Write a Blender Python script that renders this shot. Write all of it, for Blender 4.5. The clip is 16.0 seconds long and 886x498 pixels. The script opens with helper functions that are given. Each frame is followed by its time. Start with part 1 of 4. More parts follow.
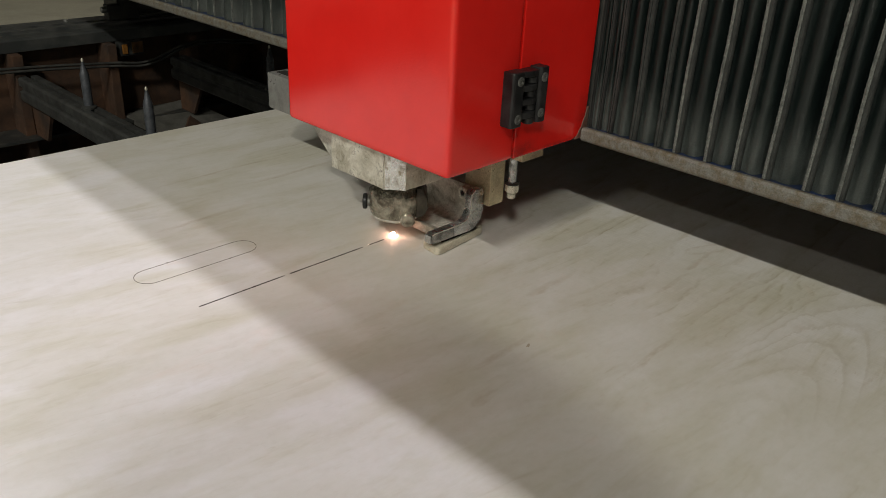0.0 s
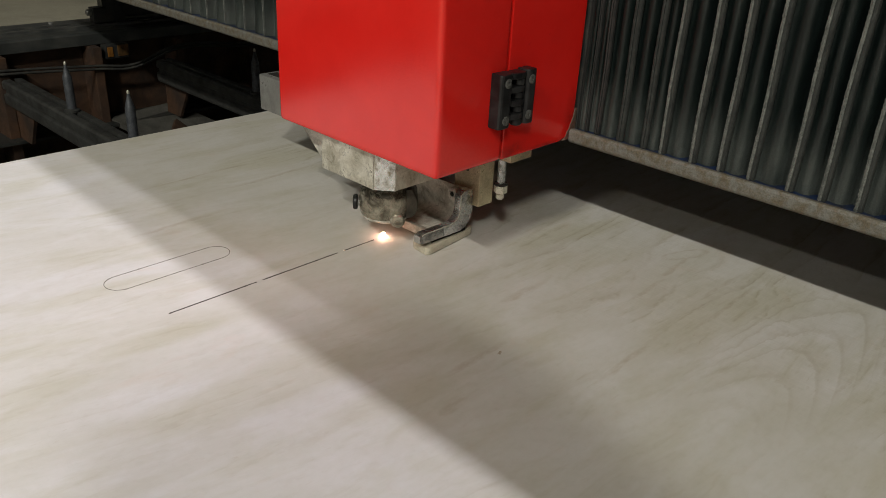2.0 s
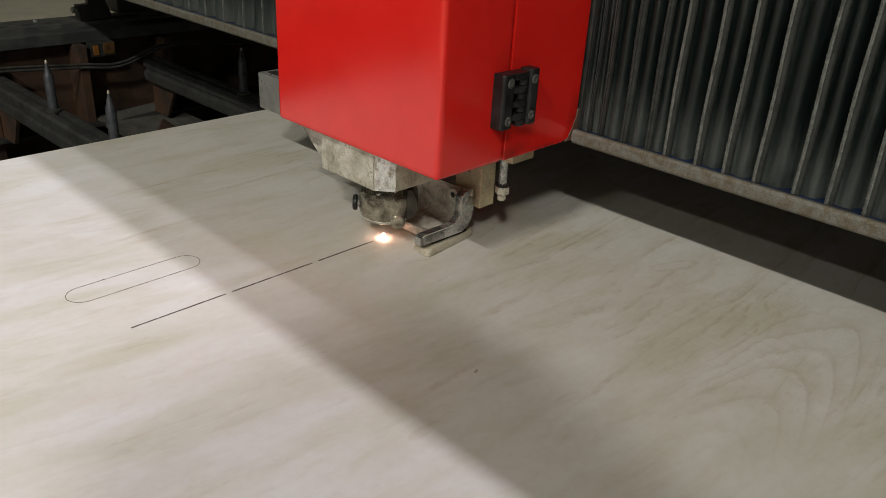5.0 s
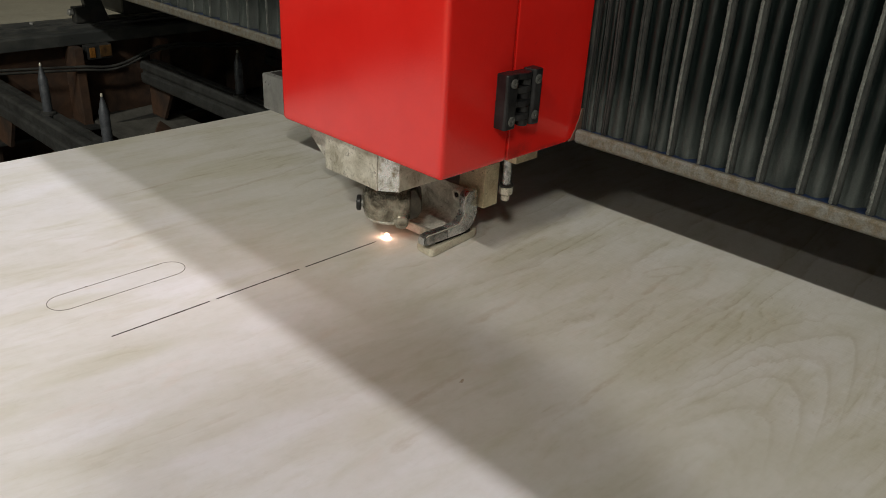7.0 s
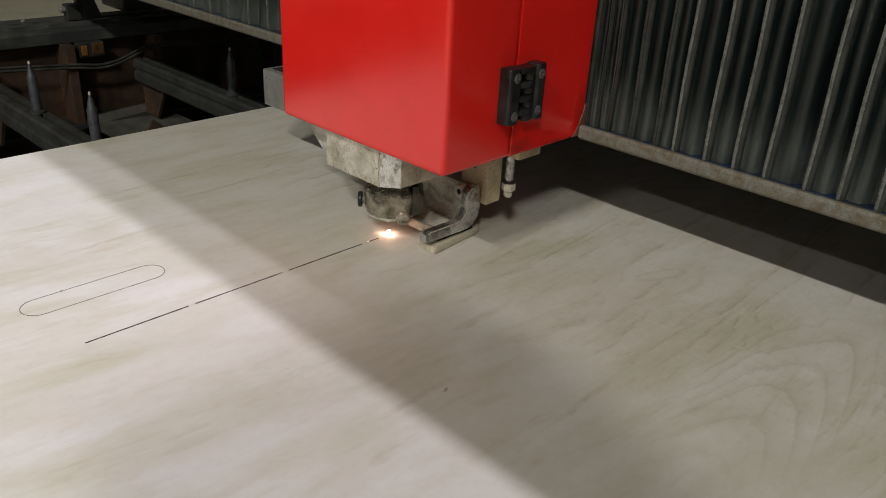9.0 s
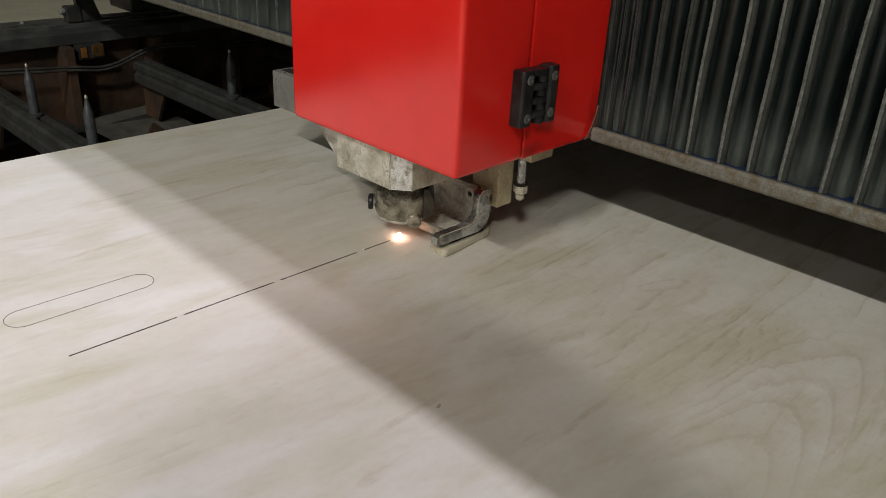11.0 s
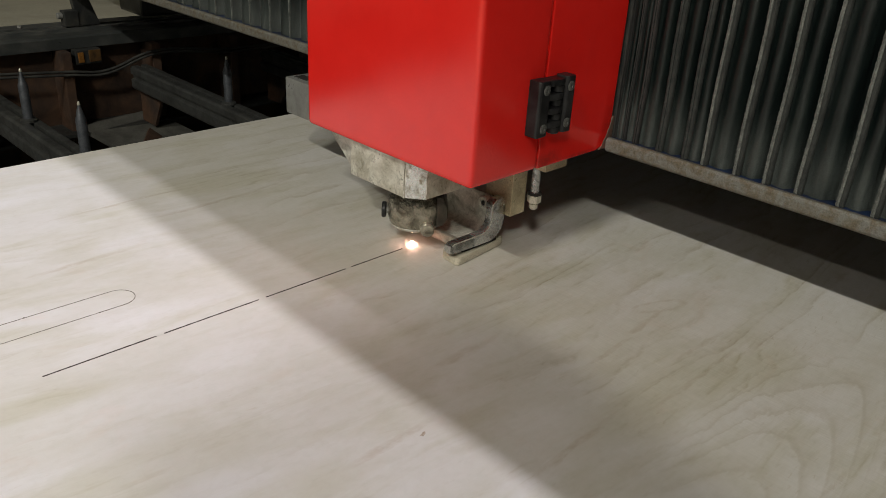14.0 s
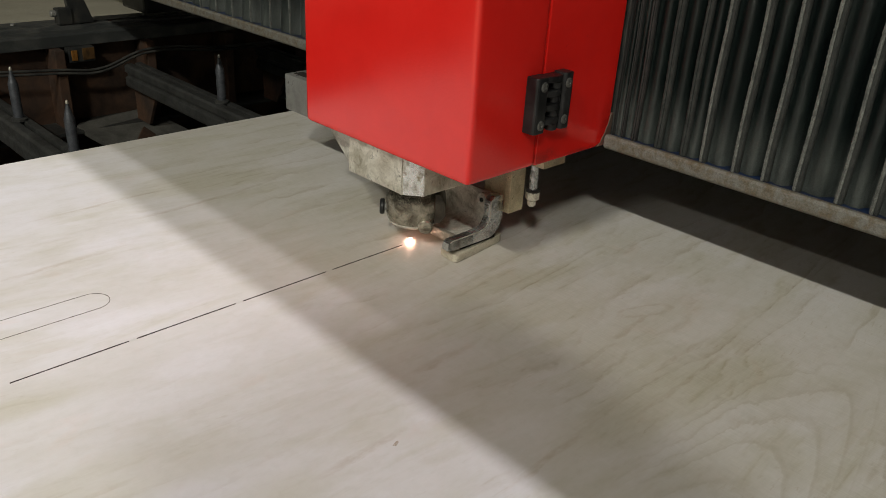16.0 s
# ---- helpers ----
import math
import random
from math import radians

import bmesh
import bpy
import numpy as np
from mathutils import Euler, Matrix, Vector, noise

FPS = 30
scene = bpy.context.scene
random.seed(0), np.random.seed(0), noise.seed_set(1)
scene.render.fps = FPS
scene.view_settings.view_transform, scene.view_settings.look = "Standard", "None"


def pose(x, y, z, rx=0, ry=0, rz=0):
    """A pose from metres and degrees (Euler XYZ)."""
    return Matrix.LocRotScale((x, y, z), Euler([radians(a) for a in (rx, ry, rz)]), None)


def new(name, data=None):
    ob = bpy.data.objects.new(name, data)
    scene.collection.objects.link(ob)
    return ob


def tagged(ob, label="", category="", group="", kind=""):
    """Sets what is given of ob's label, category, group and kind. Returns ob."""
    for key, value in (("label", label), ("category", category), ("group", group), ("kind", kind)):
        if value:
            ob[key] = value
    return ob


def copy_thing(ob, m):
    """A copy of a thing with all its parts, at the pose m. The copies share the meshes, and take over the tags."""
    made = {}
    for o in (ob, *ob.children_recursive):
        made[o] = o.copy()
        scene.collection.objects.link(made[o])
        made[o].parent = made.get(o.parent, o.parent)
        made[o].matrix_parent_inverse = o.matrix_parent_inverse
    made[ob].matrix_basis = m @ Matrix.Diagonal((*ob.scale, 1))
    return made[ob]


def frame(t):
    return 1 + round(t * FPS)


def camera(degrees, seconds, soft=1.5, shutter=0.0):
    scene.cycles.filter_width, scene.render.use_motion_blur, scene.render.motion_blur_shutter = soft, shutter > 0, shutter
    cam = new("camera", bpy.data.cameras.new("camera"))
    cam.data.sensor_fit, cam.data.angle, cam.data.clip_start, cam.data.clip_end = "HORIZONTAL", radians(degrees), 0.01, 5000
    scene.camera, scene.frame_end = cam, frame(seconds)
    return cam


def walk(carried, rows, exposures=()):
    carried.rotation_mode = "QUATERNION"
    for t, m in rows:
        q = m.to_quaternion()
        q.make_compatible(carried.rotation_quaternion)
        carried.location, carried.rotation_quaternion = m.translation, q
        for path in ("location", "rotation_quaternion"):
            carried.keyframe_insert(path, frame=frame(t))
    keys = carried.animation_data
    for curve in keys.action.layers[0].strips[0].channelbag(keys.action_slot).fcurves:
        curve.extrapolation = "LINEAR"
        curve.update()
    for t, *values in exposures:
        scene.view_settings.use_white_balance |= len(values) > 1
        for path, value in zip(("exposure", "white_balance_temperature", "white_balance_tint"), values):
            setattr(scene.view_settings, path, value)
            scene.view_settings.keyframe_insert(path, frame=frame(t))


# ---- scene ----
cam = camera(58.39, 16.0, soft=0.6)
SPEED = 0.01215                      # metres a second by which the gantry crosses the sheet
PATH = [
    (0.0, -0.6123, -0.6772, 0.4287, 63.986, -2.536, -45.076),
    (0.5, -0.6090, -0.6836, 0.4308, 64.094, -2.556, -45.221),
    (1.0, -0.6027, -0.6882, 0.4345, 64.105, -2.551, -45.289),
    (1.5, -0.5969, -0.6893, 0.4321, 64.148, -2.588, -45.351),
    (2.0, -0.5901, -0.6889, 0.4308, 64.165, -2.679, -45.395),
    (2.5, -0.5864, -0.6872, 0.4294, 64.145, -2.754, -45.444),
    (3.0, -0.5836, -0.6868, 0.4329, 64.117, -2.893, -45.526),
    (3.5, -0.5790, -0.6804, 0.4312, 64.089, -3.019, -45.530),
    (4.0, -0.5675, -0.6771, 0.4305, 64.063, -3.055, -45.530),
    (6.5, -0.5271, -0.6804, 0.4274, 64.026, -2.751, -45.111),
    (7.0, -0.5221, -0.6797, 0.4289, 64.068, -2.762, -45.110),
    (7.5, -0.5156, -0.6815, 0.4283, 64.103, -2.764, -45.073),
    (8.0, -0.5110, -0.6803, 0.4288, 64.083, -2.744, -45.100),
    (8.5, -0.5019, -0.6785, 0.4260, 64.019, -2.744, -45.046),
    (9.0, -0.4927, -0.6740, 0.4236, 63.926, -2.722, -45.002),
    (11.5, -0.4640, -0.6639, 0.4225, 64.033, -2.655, -44.482),
    (12.0, -0.4615, -0.6642, 0.4272, 64.166, -2.807, -44.459),
    (12.5, -0.4598, -0.6622, 0.4277, 64.260, -2.938, -44.397),
    (13.0, -0.4537, -0.6559, 0.4288, 64.310, -3.008, -44.311),
    (13.5, -0.4458, -0.6532, 0.4277, 64.301, -3.049, -44.223),
    (14.0, -0.4386, -0.6539, 0.4256, 64.304, -3.089, -44.156),
    (14.5, -0.4331, -0.6574, 0.4284, 64.324, -3.214, -44.092),
    (15.0, -0.4251, -0.6586, 0.4277, 64.356, -3.226, -44.040),
    (15.5, -0.4188, -0.6586, 0.4275, 64.279, -3.156, -43.997),
    (16.0, -0.4081, -0.6585, 0.4250, 64.100, -3.003, -43.838),
]
walk(cam, [(t, pose(*p)) for t, *p in PATH], [(0, 0.0), (16, 0.0)])

# ---- light: rows of ceiling lamps in a large hall ----
world = bpy.data.worlds.new("hall_air")
world.use_nodes = True
world.node_tree.nodes["Background"].inputs[0].default_value = (0.9, 0.95, 1.0, 1)
world.node_tree.nodes["Background"].inputs[1].default_value = 0.0
scene.world = world


def ceiling_lamp(x, y, watts, width, length, z=6.0, colour=(1.0, 0.985, 0.955)):
    """A fluorescent strip under the ceiling, its length along y."""
    data = bpy.data.lights.new("ceiling_lamp", "AREA")
    data.shape, data.size, data.size_y, data.energy, data.color = "RECTANGLE", width, length, watts, colour
    ob = new("ceiling_lamp", data)
    ob.matrix_world = pose(x, y, z)
    return ob


# over the gantry
ceiling_lamp(0.78, -0.75, 180, 0.175, 2.0, colour=(0.945, 0.92, 1.0))
ceiling_lamp(0.22, 2.4, 92, 0.15, 0.30, colour=(0.945, 0.92, 1.0))
# the row behind the viewer, and the next row
ceiling_lamp(-6.0, -4.7, 415, 0.28, 1.1, colour=(1.0, 0.975, 0.86))
ceiling_lamp(-6.0, -1.9, 338, 0.14, 1.0, colour=(1.0, 0.975, 0.86))
ceiling_lamp(-9.6, -2.0, 215, 0.25, 1.5, colour=(1.0, 0.975, 0.86))


# ---- materials ----
def material(name):
    m = bpy.data.materials.new(name)
    m.use_nodes = True
    n = m.node_tree.nodes
    return m, n, m.node_tree.links, n["Principled BSDF"]


def coords(n, l, scale=(1, 1, 1), turn=(0, 0, 0), where="Object"):
    """Coordinates turned first and then stretched, so that streaks follow the turned axis."""
    tc, mp = n.new("ShaderNodeTexCoord"), n.new("ShaderNodeMapping")
    l.new(tc.outputs[where], mp.inputs[0])
    mp.vector_type = "TEXTURE"
    mp.inputs["Scale"].default_value = [1 / k for k in scale]
    mp.inputs["Rotation"].default_value = [-a for a in turn]
    return mp.outputs[0]


def noise_tex(n, l, vec, scale, detail=4.0, rough=0.6, distort=0.0):
    t = n.new("ShaderNodeTexNoise")
    t.inputs["Scale"].default_value, t.inputs["Detail"].default_value = scale, detail
    t.inputs["Roughness"].default_value, t.inputs["Distortion"].default_value = rough, distort
    l.new(vec, t.inputs["Vector"])
    return t.outputs["Fac"]


def ramp(n, l, fac, stops):
    r = n.new("ShaderNodeValToRGB")
    e = r.color_ramp.elements
    while len(e) < len(stops):
        e.new(0.5)
    for k, (p, c) in zip(e, stops):
        k.position, k.color = p, ((*c, 1) if len(c) == 3 else c)
    l.new(fac, r.inputs[0])
    return r.outputs[0]


def mixed(n, l, a, b, fac, how="MIX"):
    m = n.new("ShaderNodeMix")
    m.data_type, m.blend_type = "RGBA", how
    for sock, v in ((m.inputs[0], fac), (m.inputs[6], a), (m.inputs[7], b)):
        if isinstance(v, (int, float)):
            sock.default_value = v
        elif isinstance(v, tuple):
            sock.default_value = (*v, 1) if len(v) == 3 else v
        else:
            l.new(v, sock)
    return m.outputs[2]


def bump(n, l, bsdf, height, strength, dist=0.001):
    b = n.new("ShaderNodeBump")
    b.inputs["Strength"].default_value, b.inputs["Distance"].default_value = strength, dist
    l.new(height, b.inputs["Height"])
    l.new(b.outputs[0], bsdf.inputs["Normal"])


def worn(name, base, dirt, rough=0.5, metal=0.0, scale=40.0, low=0.4, high=0.65, grain=0.25, fine=900.0, spec=0.5, rvar=0.15, spots=0.0):
    """A surface with dirt in patches, fine grain and a slightly uneven gloss."""
    m, n, l, b = material(name)
    v = coords(n, l)
    patch = noise_tex(n, l, v, scale, 6, 0.65, 0.4)
    small = noise_tex(n, l, v, fine, 3, 0.6)
    mask = ramp(n, l, patch, [(low, (0, 0, 0)), (high, (1, 1, 1))])
    col = mixed(n, l, base, dirt, mask)
    if spots:
        # small dark stains and scratches of soot over the patches
        stain = noise_tex(n, l, v, scale * 2.7, 6, 0.72, 1.2)
        col = mixed(n, l, col, tuple(c * 0.3 for c in dirt), ramp(n, l, stain, [(0.54, (0, 0, 0)), (0.72, (spots,) * 3)]))
    speck = ramp(n, l, small, [(0.3, (1 - grain,) * 3), (0.7, (1 + grain * 0.4,) * 3)])
    col = mixed(n, l, col, speck, 1.0, "MULTIPLY")
    l.new(col, b.inputs["Base Color"])
    b.inputs["Metallic"].default_value = metal
    b.inputs["Specular IOR Level"].default_value = spec
    r = ramp(n, l, patch, [(0.3, (max(rough - rvar, 0.05),) * 3), (0.7, (min(rough + rvar, 1),) * 3)])
    l.new(r, b.inputs["Roughness"])
    bump(n, l, b, small, 0.25, 0.0004)
    return m


def plywood():
    """Pale rotary-cut veneer: cloudy olive and pink-grey tones, feathered growth lines, short flecks."""
    m, n, l, b = material("plywood")

    def sum_of(op, a, c):
        q = n.new("ShaderNodeMath")
        q.operation = op
        for sock, v in zip(q.inputs, (a, c)):
            if isinstance(v, (int, float)):
                sock.default_value = v
            elif v is not None:
                l.new(v, sock)
        return q.outputs[0]

    def grey(fac, *stops):
        return ramp(n, l, fac, [(p, (v,) * 3) for p, v in stops])

    def stain(col, tone, mask):
        """The colour multiplied by a tone where the mask is."""
        return mixed(n, l, col, mixed(n, l, col, tone, 1.0, "MULTIPLY"), mask)

    def away(value, centre, size):
        """Squared distance from a centre, in sizes."""
        return sum_of("POWER", sum_of("ABSOLUTE", sum_of("DIVIDE", sum_of("SUBTRACT", value, centre), size), None), 2.0)
    xyz, tc = n.new("ShaderNodeSeparateXYZ"), n.new("ShaderNodeTexCoord")
    l.new(tc.outputs["Object"], xyz.inputs[0])
    x, y = xyz.outputs[0], xyz.outputs[1]
    # the grain bends a little along the sheet
    bent = n.new("ShaderNodeCombineXYZ")
    l.new(x, bent.inputs[0])
    grain_y = sum_of("ADD", y, sum_of("MULTIPLY", x, sum_of("SUBTRACT", 0.050, sum_of("MULTIPLY", x, 0.13))))
    l.new(grain_y, bent.inputs[1])

    def lay(scale):
        mp = n.new("ShaderNodeMapping")
        mp.inputs["Scale"].default_value = scale
        l.new(bent.outputs[0], mp.inputs[0])
        return mp.outputs[0]
    cloud = noise_tex(n, l, lay((1.0, 2.1, 1.0)), 4.6, 5, 0.58, 0.7)
    pale = noise_tex(n, l, lay((1.0, 1.9, 1.0)), 7.5, 4, 0.55, 0.9)
    band = noise_tex(n, l, lay((1.0, 3.8, 1.0)), 6.0, 6, 0.58, 0.6)
    strand = noise_tex(n, l, lay((1.0, 7.5, 1.0)), 17.0, 5, 0.62, 0.4)
    fleck = noise_tex(n, l, lay((1.0, 4.5, 1.0)), 62.0, 4, 0.62, 0.5)
    fibre = noise_tex(n, l, lay((1.0, 9.0, 1.0)), 70.0, 4, 0.68, 0.2)
    mottle = noise_tex(n, l, lay((1.0, 1.4, 1.0)), 75.0, 5, 0.66, 0.4)
    sanded = noise_tex(n, l, lay((16.0, 0.8, 1.0)), 46.0, 3, 0.6, 0.0)
    blush = noise_tex(n, l, lay((1.0, 2.0, 1.0)), 10.0, 4, 0.6, 0.6)
    gate = noise_tex(n, l, lay((1.0, 1.9, 1.0)), 8.0, 4, 0.6, 0.4)
    tear = noise_tex(n, l, lay((1.0, 2.4, 1.0)), 48.0, 4, 0.7, 0.3)
    wob = sum_of("SUBTRACT", noise_tex(n, l, lay((1.0, 2.0, 1.0)), 9.0, 5, 0.62, 0.5), 0.5)
    jag = sum_of("SUBTRACT", tear, 0.5)
    wx = sum_of("ADD", x, sum_of("ADD", sum_of("MULTIPLY", wob, 0.09), sum_of("MULTIPLY", jag, 0.009)))
    wy = sum_of("ADD", y, sum_of("ADD", sum_of("MULTIPLY", wob, 0.020), sum_of("MULTIPLY", jag, 0.006)))
    wg = sum_of("ADD", grain_y, sum_of("SUBTRACT", wy, y))
    # growth lines that run with the grain and wander
    drift = noise_tex(n, l, lay((0.55, 1.7, 1.0)), 4.2, 4, 0.52, 0.5)
    field = sum_of("ADD", sum_of("MULTIPLY", wg, 19.0), sum_of("MULTIPLY", drift, 4.0))
    rings = sum_of("FRACT", field, None)
    line = ramp(n, l, rings, [(0.0, (0.75,) * 3), (0.03, (1, 1, 1)), (0.10, (0.5,) * 3), (0.32, (0.14,) * 3), (0.6, (0, 0, 0)), (0.96, (0, 0, 0)), (1.0, (0.75,) * 3)])
    line = sum_of("MULTIPLY", line, grey(gate, (0.40, 0.06), (0.62, 1.0)))
    line = sum_of("MULTIPLY", line, grey(tear, (0.34, 0.25), (0.58, 1.0)))
    # growth rings that come to a point, and one oval eye
    point = sum_of("ADD", wx, sum_of("MULTIPLY", away(wy, -0.488, 0.1), 0.50))
    nested = ramp(n, l, sum_of("FRACT", sum_of("ADD", sum_of("MULTIPLY", point, 15.0), 0.5), None), [(0.0, (0.8,) * 3), (0.06, (1, 1, 1)), (0.16, (0.5,) * 3), (0.45, (0.12,) * 3), (0.7, (0, 0, 0)), (0.94, (0, 0, 0)), (1.0, (0.8,) * 3)])
    inside = grey(sum_of("ADD", away(wy, -0.480, 0.080), away(wx, 0.165, 0.22)), (0.40, 1.0), (1.0, 0.0))
    line = sum_of("MAXIMUM", sum_of("MULTIPLY", line, sum_of("SUBTRACT", 1.0, inside)), sum_of("MULTIPLY", sum_of("MULTIPLY", nested, inside), 0.52))
    oval = sum_of("ADD", away(sum_of("ADD", x, sum_of("MULTIPLY", wob, 0.03)), 0.2835, 0.030), away(sum_of("ADD", wy, sum_of("MULTIPLY", x, 0.35)), -0.189, 0.0105))
    marks = ramp(n, l, sum_of("MULTIPLY", oval, 0.4), [(0.22, (0.12,) * 3), (0.37, (0.9,) * 3), (0.43, (0.9,) * 3), (0.62, (0, 0, 0))])
    # ragged brown streaks, a few centimetres to a hand long
    for cx, cy, half, thick in ((0.04, 0.262, 0.085, 0.0045), (-0.145, 0.195, 0.06, 0.0045), (0.02, -0.371, 0.05, 0.0040), (-0.09, -0.27, 0.05, 0.0045), (0.25, -0.36, 0.06, 0.0030), (-0.05, 0.33, 0.09, 0.0035), (0.245, -0.297, 0.045, 0.0035), (0.17, -0.305, 0.04, 0.0030), (0.20, -0.388, 0.11, 0.0030), (0.14, -0.538, 0.03, 0.0025), (0.045, -0.215, 0.05, 0.0060), (-0.166, -0.308, 0.018, 0.0060)):
        d = sum_of("ADD", away(wx, cx, half), away(wy, cy, thick))
        marks = sum_of("MAXIMUM", marks, grey(sum_of("MULTIPLY", d, 0.4), (0.04, 1.0), (0.5, 0.0)))
    marks = sum_of("MULTIPLY", marks, grey(tear, (0.36, 0.2), (0.58, 1.0)))
    # broad pale patches and olive patches of the veneer
    def patches(places):
        total = None
        for cx, cy, half, thick in places:
            d = sum_of("ADD", away(wx, cx, half * 1.25), away(sum_of("ADD", wy, sum_of("MULTIPLY", sum_of("SUBTRACT", x, cx), 0.13)), cy, thick * 1.25))
            one = grey(sum_of("MULTIPLY", d, 0.5), (0.12, 1.0), (0.62, 0.0))
            total = one if total is None else sum_of("MAXIMUM", total, one)
        return total
    light = patches(((-0.26, -0.077, 0.07, 0.022), (-0.18, -0.105, 0.05, 0.02), (-0.38, -0.115, 0.07, 0.025), (0.024, -0.326, 0.03, 0.015), (0.25, -0.491, 0.035, 0.012), (0.037, -0.479, 0.04, 0.018), (0.39, -0.437, 0.08, 0.05), (0.08, -0.131, 0.05, 0.02), (0.10, 0.211, 0.08, 0.03), (-0.12, -0.08, 0.04, 0.02), (-0.14, 0.40, 0.08, 0.03), (-0.155, 0.049, 0.05, 0.02), (0.306, -0.343, 0.05, 0.02)))
    olive = patches(((-0.27, -0.175, 0.11, 0.028), (-0.30, -0.040, 0.06, 0.014), (-0.20, -0.265, 0.06, 0.02), (0.16, -0.39, 0.10, 0.035), (0.19, -0.14, 0.08, 0.018), (0.26, -0.165, 0.07, 0.015), (0.08, 0.32, 0.10, 0.03), (-0.305, 0.085, 0.08, 0.015), (0.24, -0.416, 0.06, 0.03)))
    olive = sum_of("MULTIPLY", olive, grey(band, (0.32, 0.55), (0.56, 1.0)))
    olive = sum_of("MAXIMUM", olive, sum_of("MULTIPLY", grey(band, (0.48, 0.0), (0.66, 0.75)), sum_of("SUBTRACT", 1.0, light)))
    # thin close lines inside the olive patches, broken into short pieces
    close = ramp(n, l, sum_of("FRACT", sum_of("ADD", sum_of("MULTIPLY", wg, 62.0), sum_of("MULTIPLY", drift, 8.0)), None), [(0.0, (0.6,) * 3), (0.07, (1, 1, 1)), (0.22, (0.45,) * 3), (0.5, (0, 0, 0)), (0.9, (0, 0, 0)), (1.0, (0.6,) * 3)])
    short = noise_tex(n, l, lay((1.0, 3.2, 1.0)), 21.0, 4, 0.6, 0.4)
    close = sum_of("MULTIPLY", sum_of("MULTIPLY", close, grey(short, (0.45, 0.0), (0.60, 1.0))), sum_of("MULTIPLY", sum_of("ADD", sum_of("MULTIPLY", olive, 0.8), 0.12), grey(x, (0.0, 0.40), (0.15, 1.0))))
    col = ramp(n, l, cloud, [(0.34, (0.565, 0.545, 0.492)), (0.48, (0.600, 0.580, 0.542)), (0.62, (0.630, 0.612, 0.592))])
    col = stain(col, (1.05, 1.055, 1.08), sum_of("MAXIMUM", light, grey(pale, (0.52, 0.0), (0.64, 0.7))))
    col = stain(col, (0.905, 0.898, 0.825), olive)
    col = stain(col, (0.93, 0.92, 0.88), sum_of("MULTIPLY", grey(strand, (0.52, 0.0), (0.72, 0.6)), sum_of("ADD", olive, 0.2)))
    col = stain(col, (0.77, 0.74, 0.64), close)
    col = stain(col, (0.75, 0.71, 0.63), sum_of("MULTIPLY", line, grey(x, (0.0, 0.27), (0.15, 0.9))))
    col = stain(col, (0.78, 0.71, 0.63), sum_of("MULTIPLY", marks, 0.60))
    col = stain(col, (1.01, 0.93, 0.895), grey(blush, (0.62, 0.0), (0.76, 0.7)))
    col = stain(col, (0.80, 0.745, 0.66), sum_of("MULTIPLY", grey(fleck, (0.60, 0.0), (0.72, 0.9)), sum_of("MULTIPLY", grey(gate, (0.42, 0.0), (0.64, 0.9)), grey(x, (0.0, 0.45), (0.15, 1.0)))))
    col = mixed(n, l, col, ramp(n, l, mottle, [(0.32, (0.955, 0.952, 0.942)), (0.50, (1.0, 1.0, 1.0)), (0.68, (1.025, 1.025, 1.03))]), 0.8, "MULTIPLY")
    col = mixed(n, l, col, ramp(n, l, fibre, [(0.3, (0.96, 0.955, 0.945)), (0.62, (1.01, 1.01, 1.01))]), grey(x, (0.0, 0.25), (0.16, 0.8)), "MULTIPLY")
    col = mixed(n, l, col, ramp(n, l, sanded, [(0.34, (0.945, 0.945, 0.942)), (0.53, (1.0, 1.0, 1.0)), (0.68, (1.055, 1.055, 1.05))]), grey(x, (0.02, 0.08), (0.16, 0.75)), "MULTIPLY")
    l.new(col, b.inputs["Base Color"])
    l.new(grey(band, (0.35, 0.52), (0.65, 0.64)), b.inputs["Roughness"])
    b.inputs["Specular IOR Level"].default_value = 0.35
    bump(n, l, b, fibre, 0.04, 0.0004)
    return m


